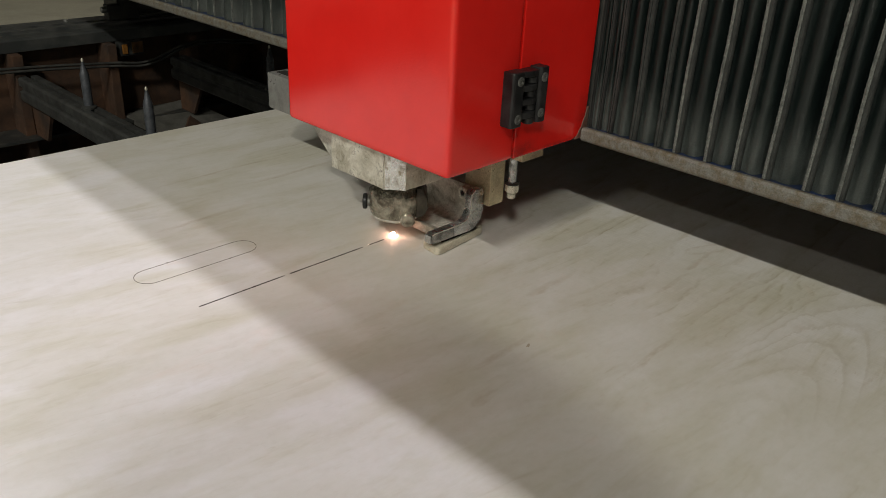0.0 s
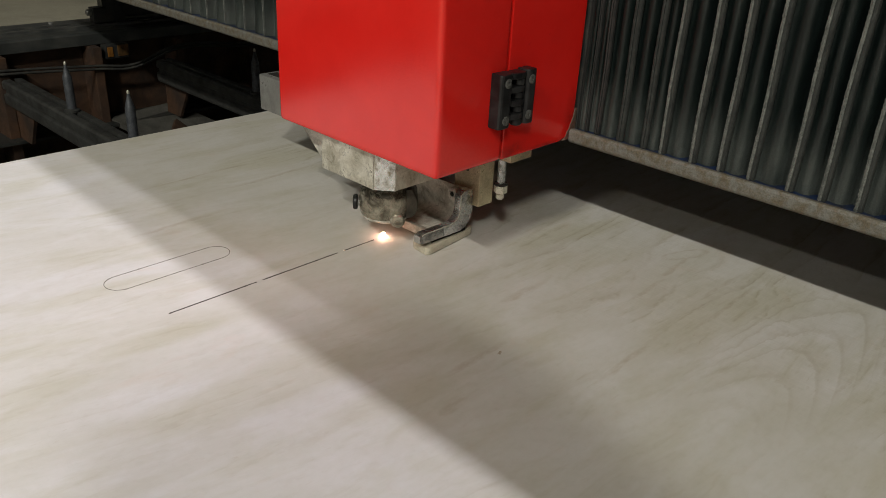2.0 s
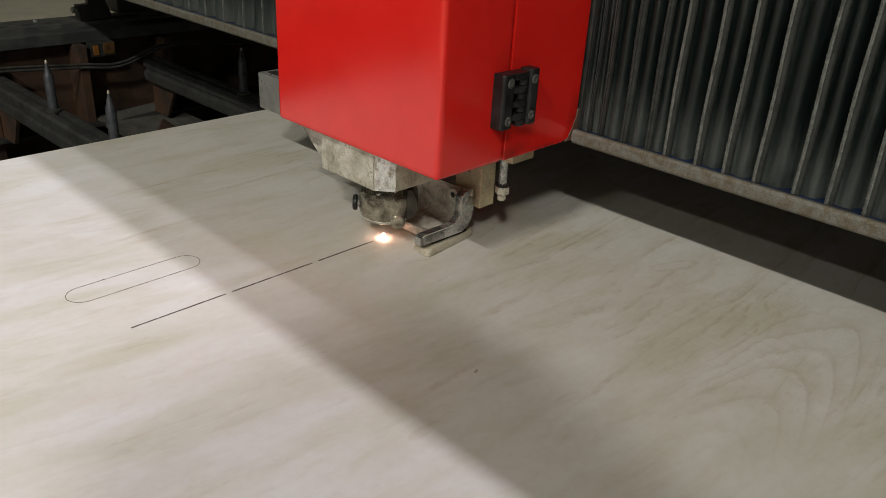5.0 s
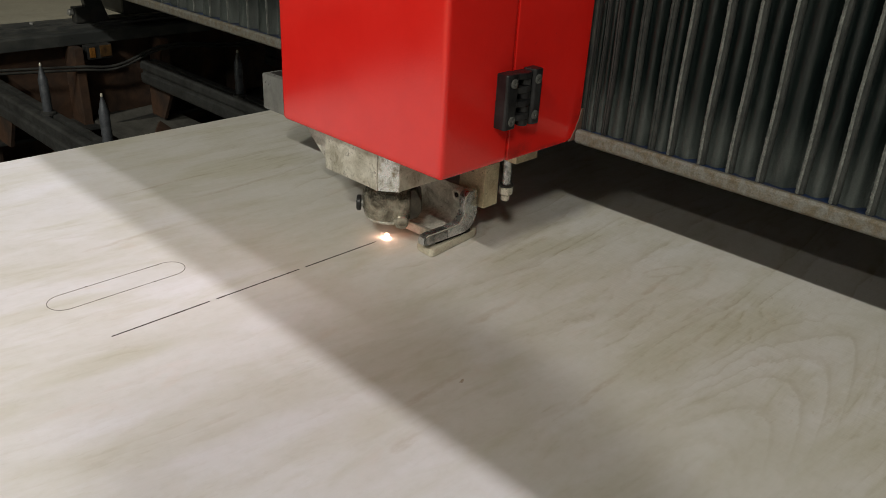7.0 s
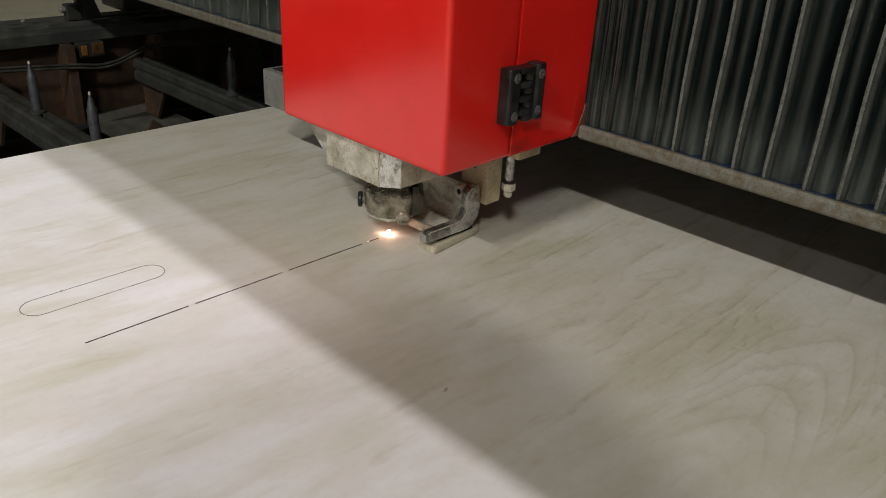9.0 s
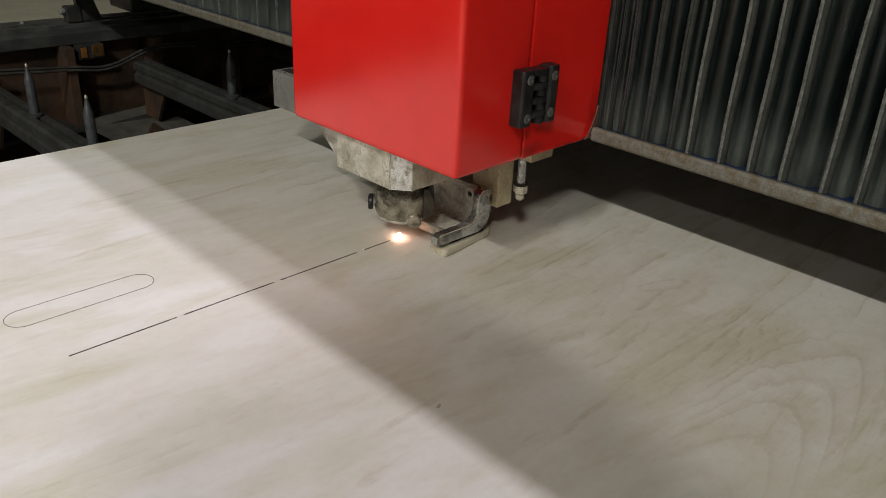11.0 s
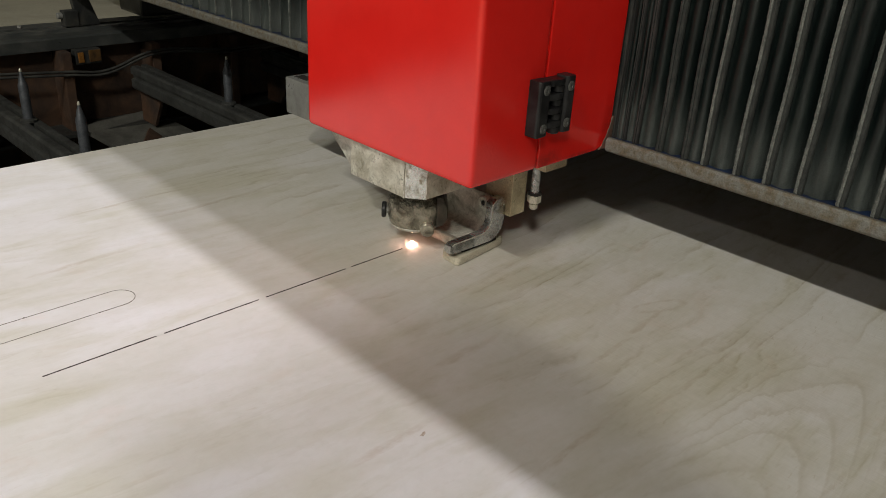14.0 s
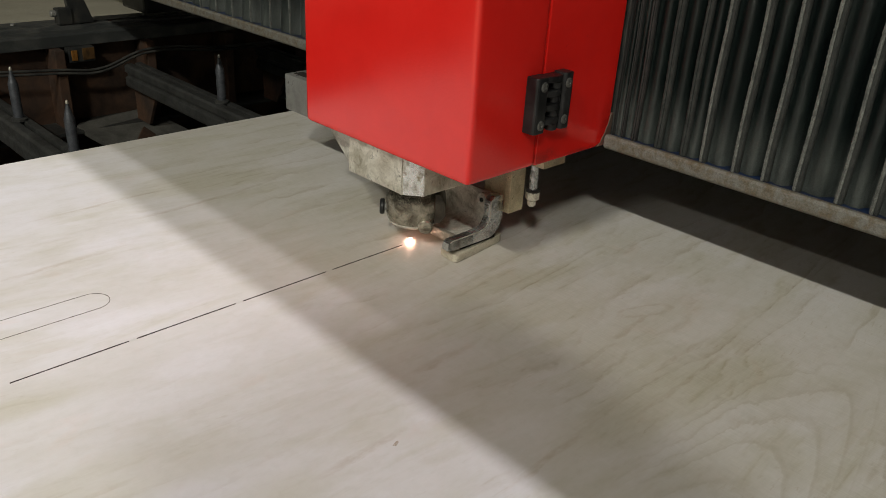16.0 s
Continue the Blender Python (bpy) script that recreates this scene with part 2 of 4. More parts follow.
def red_paint(name="red_powder_coat", grease=0.0):
    m, n, l, b = material(name)
    v = coords(n, l)
    peel = noise_tex(n, l, v, 300, 3, 0.55, 0.3)
    smudge = noise_tex(n, l, v, 14, 5, 0.6, 0.4)
    col = ramp(n, l, smudge, [(0.3, (0.72, 0.015, 0.011)), (0.7, (0.79, 0.019, 0.014))])
    if grease:
        # black grease along the lower edge and rubbed off paint round the rear corner
        xyz = n.new("ShaderNodeSeparateXYZ")
        l.new(v, xyz.inputs[0])
        spot = noise_tex(n, l, v, 42, 6, 0.7, 0.6)

        def reach(socket, lo, hi):
            r = n.new("ShaderNodeMapRange")
            r.interpolation_type = "SMOOTHSTEP"
            r.inputs["From Min"].default_value, r.inputs["From Max"].default_value = lo, hi
            l.new(socket, r.inputs["Value"])
            return r.outputs["Result"]

        def times(a, c, op="MULTIPLY"):
            q = n.new("ShaderNodeMath")
            q.operation = op
            l.new(a, q.inputs[0])
            l.new(c, q.inputs[1])
            return q.outputs[0]
        edge = times(reach(xyz.outputs[2], 0.158, 0.136), reach(xyz.outputs[0], 0.105, 0.060))
        edge = times(edge, reach(xyz.outputs[2], 0.142, 0.134), "MAXIMUM")
        corner = times(reach(xyz.outputs[0], 0.150, 0.178), reach(xyz.outputs[2], 0.215, 0.145))
        dirt = times(times(edge, corner, "MAXIMUM"), ramp(n, l, spot, [(0.40, (0, 0, 0)), (0.74, (1, 1, 1))]))
        col = mixed(n, l, col, (0.050, 0.020, 0.016), dirt)
        col = mixed(n, l, col, (0.10, 0.016, 0.012), ramp(n, l, spot, [(0.66, (0, 0, 0)), (0.78, (0.6, 0.6, 0.6))]))
    l.new(col, b.inputs["Base Color"])
    l.new(ramp(n, l, smudge, [(0.3, (0.14 + grease,) * 3), (0.7, (0.21 + grease,) * 3)]), b.inputs["Roughness"])
    b.inputs["Specular IOR Level"].default_value = 0.85
    bump(n, l, b, peel, 0.22, 0.0007)
    return m


def cloth():
    """Rubberised dark cloth of the bellows, rubbed and dusty in upright patches, bounce light painted low down."""
    m, n, l, b = material("bellows_cloth")
    dust = noise_tex(n, l, coords(n, l, (1, 1, 0.35)), 26, 7, 0.70, 0.6)
    smear = noise_tex(n, l, coords(n, l, (1, 1, 0.12)), 120, 5, 0.7, 0.3)
    weave = noise_tex(n, l, coords(n, l), 700, 3, 0.6)
    col = ramp(n, l, dust, [(0.28, (0.0028, 0.0056, 0.0056)), (0.52, (0.0062, 0.0105, 0.0102)), (0.66, (0.016, 0.0215, 0.020)), (0.82, (0.036, 0.042, 0.038))])
    col = mixed(n, l, col, ramp(n, l, smear, [(0.35, (0.72, 0.75, 0.77)), (0.65, (1.25, 1.25, 1.2))]), 1.0, "MULTIPLY")
    # paler lower hand's width, in patches: the sheet's bounce light painted into the colour
    xyz, low = n.new("ShaderNodeSeparateXYZ"), n.new("ShaderNodeMapRange")
    l.new(coords(n, l), xyz.inputs[0])
    low.interpolation_type = "SMOOTHSTEP"
    low.inputs["From Min"].default_value, low.inputs["From Max"].default_value = 0.228, 0.150
    l.new(xyz.outputs[2], low.inputs["Value"])
    bounce = n.new("ShaderNodeMath")
    bounce.operation = "MULTIPLY"
    l.new(low.outputs["Result"], bounce.inputs[0])
    l.new(ramp(n, l, dust, [(0.35, (0.25,) * 3), (0.62, (0.9,) * 3)]), bounce.inputs[1])
    col = mixed(n, l, col, (0.072, 0.082, 0.078), bounce.outputs[0])
    l.new(mixed(n, l, col, ramp(n, l, weave, [(0.35, (0.78,) * 3), (0.65, (1.2,) * 3)]), 1.0, "MULTIPLY"), b.inputs["Base Color"])
    l.new(ramp(n, l, dust, [(0.30, (0.30,) * 3), (0.70, (0.48,) * 3)]), b.inputs["Roughness"])
    b.inputs["Specular IOR Level"].default_value = 0.44
    bump(n, l, b, noise_tex(n, l, coords(n, l, (1, 1, 0.6)), 300, 6, 0.78, 0.5), 0.42, 0.0016)
    return m


def glow(name, colour, strength):
    m, n, l, b = material(name)
    b.inputs["Base Color"].default_value = (*colour, 1)
    b.inputs["Emission Color"].default_value = (*colour, 1)
    b.inputs["Emission Strength"].default_value = strength
    return m


PLY = plywood()
PLY_EDGE = worn("plywood_edge", (0.42, 0.33, 0.23), (0.20, 0.14, 0.09), 0.8, scale=60, grain=0.4, fine=700)
KNOT = worn("brown_knot", (0.36, 0.30, 0.23), (0.48, 0.42, 0.34), 0.8, scale=400, low=0.4, high=0.6)
CHAR = worn("charred_kerf", (0.026, 0.019, 0.015), (0.06, 0.042, 0.032), 0.9, scale=200)
FAINT = worn("scorched_line", (0.17, 0.15, 0.12), (0.08, 0.066, 0.05), 0.9, scale=120)
RED = red_paint()
RED_GREASY = red_paint("greasy_red_powder_coat", 0.02)
BLACK_PLASTIC = worn("black_plastic", (0.008, 0.008, 0.009), (0.024, 0.024, 0.025), 0.42, scale=60, grain=0.15, spec=0.34)
SCREW = worn("dull_screw_steel", (0.19, 0.19, 0.18), (0.09, 0.09, 0.085), 0.5, 0.5, scale=300)
ALU = worn("dirty_aluminium", (0.70, 0.68, 0.59), (0.36, 0.33, 0.245), 0.38, 0.5, scale=42, low=0.42, high=0.72, grain=0.12, fine=500, spots=0.75)
GREY_STEEL = worn("brushed_grey_steel", (0.37, 0.37, 0.36), (0.26, 0.26, 0.25), 0.38, 0.45, scale=30)
NOZZLE_METAL = worn("sooty_nozzle_metal", (0.54, 0.50, 0.41), (0.10, 0.085, 0.060), 0.27, 0.65, scale=48, low=0.36, high=0.64, grain=0.25, fine=400, spots=0.8)
DARK_BROWN = worn("burnt_and_shaded_brown", (0.085, 0.072, 0.055), (0.035, 0.030, 0.024), 0.5, 0.4, scale=60)
RUSTY = worn("scuffed_brown_edge", (0.15, 0.105, 0.080), (0.21, 0.05, 0.036), 0.7, scale=70, spots=0.6)
LIT_FACET = worn("lit_facet_metal", (0.82, 0.83, 0.81), (0.32, 0.28, 0.20), 0.28, 0.75, scale=80, low=0.50, high=0.66, grain=0.12, spots=0.7)
DIM_STEEL = worn("dim_grey_steel", (0.42, 0.425, 0.415), (0.13, 0.13, 0.12), 0.22, 0.85, scale=90)
STRIP = worn("scuffed_strip", (0.34, 0.31, 0.26), (0.16, 0.14, 0.11), 0.6, 0.1, scale=90)
DIRTY_PLATE = worn("dirty_plated_steel", (0.68, 0.65, 0.55), (0.22, 0.19, 0.135), 0.36, 0.35, scale=140, low=0.48, high=0.72)
# pale metal for scraped parts and for painted edge highlights
SCRAPED_AND_LIT = worn("scraped_and_lit_edge", (0.72, 0.70, 0.64), (0.40, 0.37, 0.31), 0.35, 0.3, scale=120)
CHROME = worn("worn_bright_steel", (0.58, 0.59, 0.585), (0.15, 0.155, 0.15), 0.26, 0.80, scale=75, low=0.48, high=0.68, spots=0.5)
BRACKET = worn("soot_stained_bracket", (0.66, 0.645, 0.58), (0.27, 0.255, 0.21), 0.40, 0.25, scale=45, low=0.45, high=0.68, spots=0.6)
BRASS = worn("tarnished_brass", (0.70, 0.61, 0.41), (0.47, 0.39, 0.25), 0.38, 0.4, scale=60, spots=0.35)
SOOT = worn("soot", (0.010, 0.009, 0.008), (0.035, 0.03, 0.025), 0.95, scale=150)
CREAM = worn("cream_plastic", (0.56, 0.52, 0.42), (0.36, 0.31, 0.23), 0.45, scale=60, low=0.45, high=0.75, grain=0.12, spots=0.5)
BLUE_PAINT = worn("dusty_blue_paint", (0.010, 0.028, 0.085), (0.014, 0.017, 0.025), 0.5, scale=30)
CLOTH = cloth()
# darker copy of the hem, with the housing's shade in its colour
SHADED_HEM = worn("hem_in_shade", (0.014, 0.015, 0.015), (0.030, 0.027, 0.026), 0.7, scale=70, grain=0.4, fine=800)
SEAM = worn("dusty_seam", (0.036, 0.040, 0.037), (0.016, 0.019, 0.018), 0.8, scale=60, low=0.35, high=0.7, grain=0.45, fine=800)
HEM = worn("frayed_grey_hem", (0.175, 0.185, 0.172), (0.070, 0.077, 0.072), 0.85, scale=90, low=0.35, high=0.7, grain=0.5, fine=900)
RAIL_METAL = worn("dusty_aluminium_rail", (0.20, 0.198, 0.182), (0.150, 0.125, 0.085), 0.65, 0.25, scale=85, low=0.4, high=0.62, grain=0.35, fine=600)
DARK_STEEL = worn("oily_dark_steel", (0.035, 0.037, 0.037), (0.075, 0.07, 0.06), 0.5, 0.3, scale=25, low=0.45, high=0.75, grain=0.3)
RAIL_DARK = worn("oily_rail", (0.065, 0.070, 0.070), (0.14, 0.14, 0.13), 0.42, 0.4, scale=12, low=0.45, high=0.75, grain=0.3)
BED_STEEL = worn("dusty_bed_steel", (0.070, 0.072, 0.070), (0.032, 0.032, 0.031), 0.5, 0.3, scale=18, low=0.35, high=0.7, grain=0.35)
PRIMER = worn("red_brown_primer", (0.084, 0.042, 0.023), (0.020, 0.014, 0.011), 0.7, scale=11, low=0.35, high=0.7, grain=0.3)
TRAY_DUST = worn("grey_dust_on_steel", (0.095, 0.098, 0.090), (0.05, 0.05, 0.046), 0.9, scale=10, grain=0.3, fine=200)
PIN_STEEL = worn("blued_pin_steel", (0.13, 0.14, 0.16), (0.06, 0.065, 0.075), 0.45, 0.5, scale=60)
COPPER = worn("amber_fitting", (0.50, 0.22, 0.05), (0.18, 0.08, 0.02), 0.35, 0.5, scale=60)
OLD_AMBER = worn("dull_amber_fitting", (0.16, 0.085, 0.03), (0.06, 0.035, 0.015), 0.45, 0.4, scale=50)
DUSTY_WOOD = worn("dusty_waste_wood", (0.085, 0.082, 0.072), (0.045, 0.043, 0.038), 0.85, scale=14, grain=0.2, fine=300)
CABLE = worn("black_rubber", (0.02, 0.02, 0.02), (0.05, 0.05, 0.045), 0.6, scale=30)
OLIVE_STEEL = worn("dull_olive_paint", (0.10, 0.095, 0.06), (0.07, 0.065, 0.045), 0.6, scale=4, grain=0.15, fine=80)
CONCRETE = worn("beige_floor", (0.38, 0.355, 0.25), (0.30, 0.285, 0.20), 0.75, scale=1.5, grain=0.15, fine=60)
WALL_PAINT = worn("grey_wall_paint", (0.32, 0.31, 0.285), (0.26, 0.25, 0.225), 0.85, scale=1.2, grain=0.1, fine=50)
FLASH = glow("laser_flash", (1.0, 0.60, 0.42), 5.0)
EMBER = glow("ember", (1.0, 0.74, 0.52), 1.3)
CORE = glow("laser_core", (1.0, 0.54, 0.38), 220.0)


# ---- mesh helpers ----
def part(name, bm, mat, parent=None, label="", at=None, smooth=False):
    me = bpy.data.meshes.new(name)
    bmesh.ops.recalc_face_normals(bm, faces=bm.faces)
    bm.to_mesh(me)
    bm.free()
    me.materials.append(mat)
    if smooth:
        me.shade_smooth()
        me.set_sharp_from_angle(angle=radians(38))
    ob = new(name, me)
    if parent:
        ob.parent = parent
    if at is not None:
        ob.matrix_basis = at
    if label:
        ob["label"] = label
    return ob


def soften(bm, width, segments=2):
    if width > 0:
        bmesh.ops.bevel(bm, geom=list(bm.edges), offset=width, segments=segments, profile=0.6, affect="EDGES", clamp_overlap=True)
    return bm


def block(x0, x1, y0, y1, z0, z1, bevel=0.001, segments=2):
    bm = bmesh.new()
    m = Matrix.Translation(((x0 + x1) / 2, (y0 + y1) / 2, (z0 + z1) / 2)) @ Matrix.Diagonal((abs(x1 - x0), abs(y1 - y0), abs(z1 - z0), 1))
    bmesh.ops.create_cube(bm, size=1, matrix=m)
    return soften(bm, bevel, segments)


def prism(outline, axis, lo, hi, bevel=0.0):
    """An outline of (a, b) pairs drawn out along an axis; a and b are the other two axes in order."""
    put = {"x": lambda a, b, c: (c, a, b), "y": lambda a, b, c: (a, c, b), "z": lambda a, b, c: (a, b, c)}[axis]
    bm = bmesh.new()
    low = [bm.verts.new(put(a, b, lo)) for a, b in outline]
    top = [bm.verts.new(put(a, b, hi)) for a, b in outline]
    bm.faces.new(low)
    bm.faces.new(top[::-1])
    for i in range(len(outline)):
        j = (i + 1) % len(outline)
        bm.faces.new((low[i], top[i], top[j], low[j]))
    bmesh.ops.recalc_face_normals(bm, faces=bm.faces)
    if bevel:
        flat = [e for e in bm.edges if len(e.link_faces) == 2 and e.calc_face_angle() > 0.6]
        bmesh.ops.bevel(bm, geom=flat, offset=bevel, segments=2, profile=0.6, affect="EDGES", clamp_overlap=True)
    return bm


def lathe(profile, steps=40, square=0.0, m=None):
    """A turned body from (radius, height) pairs round z; square above 0 flattens its sides."""
    bm = bmesh.new()
    rings = []
    for r, h in profile:
        ring = []
        for i in range(steps):
            a = 2 * math.pi * i / steps
            k = 1.0 + square * (abs(math.cos(a)) ** 4 + abs(math.sin(a)) ** 4 - 0.75) * -1.0
            ring.append(bm.verts.new((r * k * math.cos(a), r * k * math.sin(a), h)))
        rings.append(ring)
    for a, b in zip(rings, rings[1:]):
        for i in range(steps):
            j = (i + 1) % steps
            bm.faces.new((a[i], a[j], b[j], b[i]))
    bm.faces.new(rings[0][::-1])
    bm.faces.new(rings[-1])
    if m is not None:
        bm.transform(m)
    return bm


def rod(r, p, q, steps=20, bevel=0.0):
    p, q = Vector(p), Vector(q)
    d = (q - p).length
    b = min(bevel, r * 0.6, d * 0.4)
    prof = [(r - b, 0), (r, b), (r, d - b), (r - b, d)] if b else [(r, 0), (r, d)]
    return lathe(prof, steps, 0, Matrix.Translation(p) @ (q - p).to_track_quat("Z", "Y").to_matrix().to_4x4())


def arc(cx, cy, r, a0, a1, steps=8):
    return [(cx + r * math.cos(radians(a0 + (a1 - a0) * i / steps)), cy + r * math.sin(radians(a0 + (a1 - a0) * i / steps))) for i in range(steps + 1)]


def rounded(corners, r, steps=6):
    """An outline with its corners rounded."""
    out = []
    for i, c in enumerate(corners):
        p, a, b = Vector(c), Vector(corners[i - 1]), Vector(corners[(i + 1) % len(corners)])
        a, b = p + (a - p).normalized() * r, p + (b - p).normalized() * r
        out += [tuple(a * (1 - k / steps) ** 2 + p * 2 * (k / steps) * (1 - k / steps) + b * (k / steps) ** 2) for k in range(steps + 1)]
    return out


def thing(name, label, category, group="", kind=""):
    return tagged(new(name), label, category, group, kind)


# ---- the hall ----
def hall():
    tagged(part("floor", block(-14, 9, -8, 10, -1.0, -0.9, 0), CONCRETE), "worn beige concrete workshop floor", "floor", kind="structure")
    tagged(part("ceiling", block(-14, 9, -8, 10, 6.4, 6.5, 0), WALL_PAINT), "plain grey workshop ceiling", "ceiling", kind="structure")
    tagged(part("wall_north", block(-14, 9, 10, 10.2, -0.9, 6.4, 0), WALL_PAINT), "plain painted workshop wall", "wall", kind="structure")
    tagged(part("wall_south", block(-14, 9, -8.2, -8, -0.9, 6.4, 0), WALL_PAINT), "plain painted workshop wall", "wall", kind="structure")
    tagged(part("wall_east", block(9, 9.2, -8, 10, -0.9, 6.4, 0), WALL_PAINT), "plain painted workshop wall", "wall", kind="structure")
    tagged(part("wall_west", block(-14.2, -14, -8, 10, -0.9, 6.4, 0), WALL_PAINT), "plain painted workshop wall", "wall", kind="structure")


def far_dark_cabinet():
    """A low cabinet made up for a dark olive area far behind the machine."""
    c = thing("far_dark_cabinet", "made-up dark olive cabinet standing in for a far dark area", "cabinet")
    part("cabinet_body", block(2.75, 5.2, 6.2, 7.0, -0.80, 0.35, 0.01), OLIVE_STEEL, c)
    for i in range(3):
        x = 2.79 + i * 0.79
        door = part("cabinet_door", block(x, x + 0.77, 6.178, 6.1995, -0.77, 0.32, 0.005), OLIVE_STEEL, c)
        part("handle", block(x + 0.70, x + 0.72, 6.150, 6.1775, -0.30, -0.14, 0.003), DARK_STEEL, door)
    for x in (2.85, 5.1):
        for y in (6.28, 6.92):
            part("foot", block(x - 0.04, x + 0.04, y - 0.04, y + 0.04, -0.90, -0.80, 0.004), DARK_STEEL, c)


def shade_duct():
    """An unseen square duct on two rods, added to block one overhead lamp."""
    duct = thing("shade_duct", "unseen grey duct added under the ceiling to block a lamp", "duct")
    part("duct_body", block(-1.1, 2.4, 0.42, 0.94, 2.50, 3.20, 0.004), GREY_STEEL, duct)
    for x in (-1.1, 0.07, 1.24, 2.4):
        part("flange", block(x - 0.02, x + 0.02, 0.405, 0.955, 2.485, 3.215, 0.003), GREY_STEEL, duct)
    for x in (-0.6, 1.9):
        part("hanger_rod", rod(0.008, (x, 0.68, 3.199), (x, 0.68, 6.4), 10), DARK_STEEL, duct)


# ---- the machine bed ----
def machine_bed():
    bed = thing("machine_bed", "dark steel laser machine bed with ribbed brown sides", "machine bed")
    for y0, y1, inner in ((1.68, 1.76, 1.60), (-1.66, -1.58, -1.58)):
        part("side_frame", block(-2.2, 2.6, y0, y1, -0.42, -0.082, 0.003), PRIMER, bed, "red-brown primed side panel")
        x = -2.0 + 0.05
        while x < 2.5:
            part("rib", block(x - 0.013, x + 0.013, inner, inner + 0.08, -0.40, -0.083, 0.002), PRIMER, bed, "red-brown steel rib")
            x += 0.2565
        for x in (-2.0, 0.2, 2.4):
            part("leg", block(x - 0.06, x + 0.06, y0, y1, -0.9, -0.42, 0.004), DARK_STEEL, bed)
        k = 1 if y0 > 0 else -1
        c = (y0 + y1) / 2
        out = [(-0.085, -0.082), (-0.085, -0.052), (-0.078, -0.046), (-0.040, -0.044), (-0.038, -0.036), (-0.012, -0.036), (-0.010, -0.041), (0.000, -0.041), (0.002, -0.034), (0.060, -0.034), (0.060, -0.082)]
        rail = part("guide_rail", prism([(c + k * a, b) for a, b in out], "x", -2.2, 2.6, 0.0015), RAIL_DARK, bed, "oily dark guide rail")
        for i in range(24):
            px = -1.925 + i * 0.185
            part("bolt", rod(0.0065, (px, c + k * 0.02, -0.0342), (px, c + k * 0.02, -0.028), 10, 0.001), GREY_STEEL, rail, "bright bolt head")
        part("ledge", block(-2.2, 2.6, min(inner, y0) - 0.03, max(inner, y1), -0.312, -0.302, 0.002), DARK_STEEL, bed)
    part("tray", block(-2.2, 2.6, -1.6, 1.68, -0.415, -0.405, 0.0), TRAY_DUST, bed, "dusty dark catch tray")
    # clamp strap, its bolt, and an amber sensor under the far rail
    st = part("clamp_strap", prism([(0.438, -0.033), (0.500, -0.033), (0.470, 0.055), (0.436, 0.075), (0.424, 0.075)], "y", 1.694, 1.716, 0.002), DARK_STEEL, bed, "dark clamp strap on the rail")
    part("clamp_block", block(0.400, 0.440, 1.690, 1.722, -0.0335, 0.010, 0.003), DARK_STEEL, st)
    part("clamp_bolt", rod(0.009, (0.386, 1.706, -0.004), (0.401, 1.706, -0.004), 12, 0.002), GREY_STEEL, st, "bright clamp bolt", smooth=True)
    sensor = part("sensor_box", block(0.385, 0.458, 1.610, 1.640, -0.122, -0.0825, 0.003), DARK_STEEL, bed, "dark sensor box under the rail")
    part("amber_lens", block(0.392, 0.408, 1.6065, 1.612, -0.116, -0.088, 0.002), COPPER, sensor, "amber lens")
    part("amber_lens", block(0.422, 0.455, 1.6065, 1.612, -0.116, -0.084, 0.002), OLD_AMBER, sensor, "dull brown lens")
    curve = bpy.data.curves.new("hose", "CURVE")
    curve.dimensions, curve.bevel_depth, curve.bevel_resolution = "3D", 0.0038, 3
    for dz in (0.0, 0.009):
        sp = curve.splines.new("BEZIER")
        pts = [(-0.6, 1.597, -0.12), (0.05, 1.594, -0.121), (0.3575, 1.592, -0.142), (0.45, 1.590, -0.150), (0.60, 1.594, -0.112), (0.85, 1.596, -0.13), (1.4, 1.597, -0.12)]
        sp.bezier_points.add(len(pts) - 1)
        for b, p in zip(sp.bezier_points, pts):
            b.co = (p[0], p[1], p[2] + dz)
            b.handle_left_type = b.handle_right_type = "AUTO"
    hose = new("hose", curve)
    curve.materials.append(CABLE)
    hose.parent = bed
    hose["label"] = "black rubber hoses along the side panel"
    return bed


def offcuts():
    """Waste pieces on the catch tray between the beams."""
    board = part("wood_offcut", block(-0.12, 0.12, -0.15, 0.15, 0.0, 0.016, 0.001), DUSTY_WOOD)
    board.matrix_basis = pose(0.52, 1.50, -0.331, 8, 0, 12)
    tagged(board, "dusty plywood offcut lying in the machine bed", "offcut", "waste pieces in the bed")
    slab = part("wood_offcut", block(-0.02, 0.02, -0.11, 0.11, 0.0, 0.012, 0.001), PRIMER)
    slab.matrix_basis = pose(0.455, 1.40, -0.345, 25, 40, -25)
    tagged(slab, "brown strip of waste board leaning in the bed", "offcut", "waste pieces in the bed")


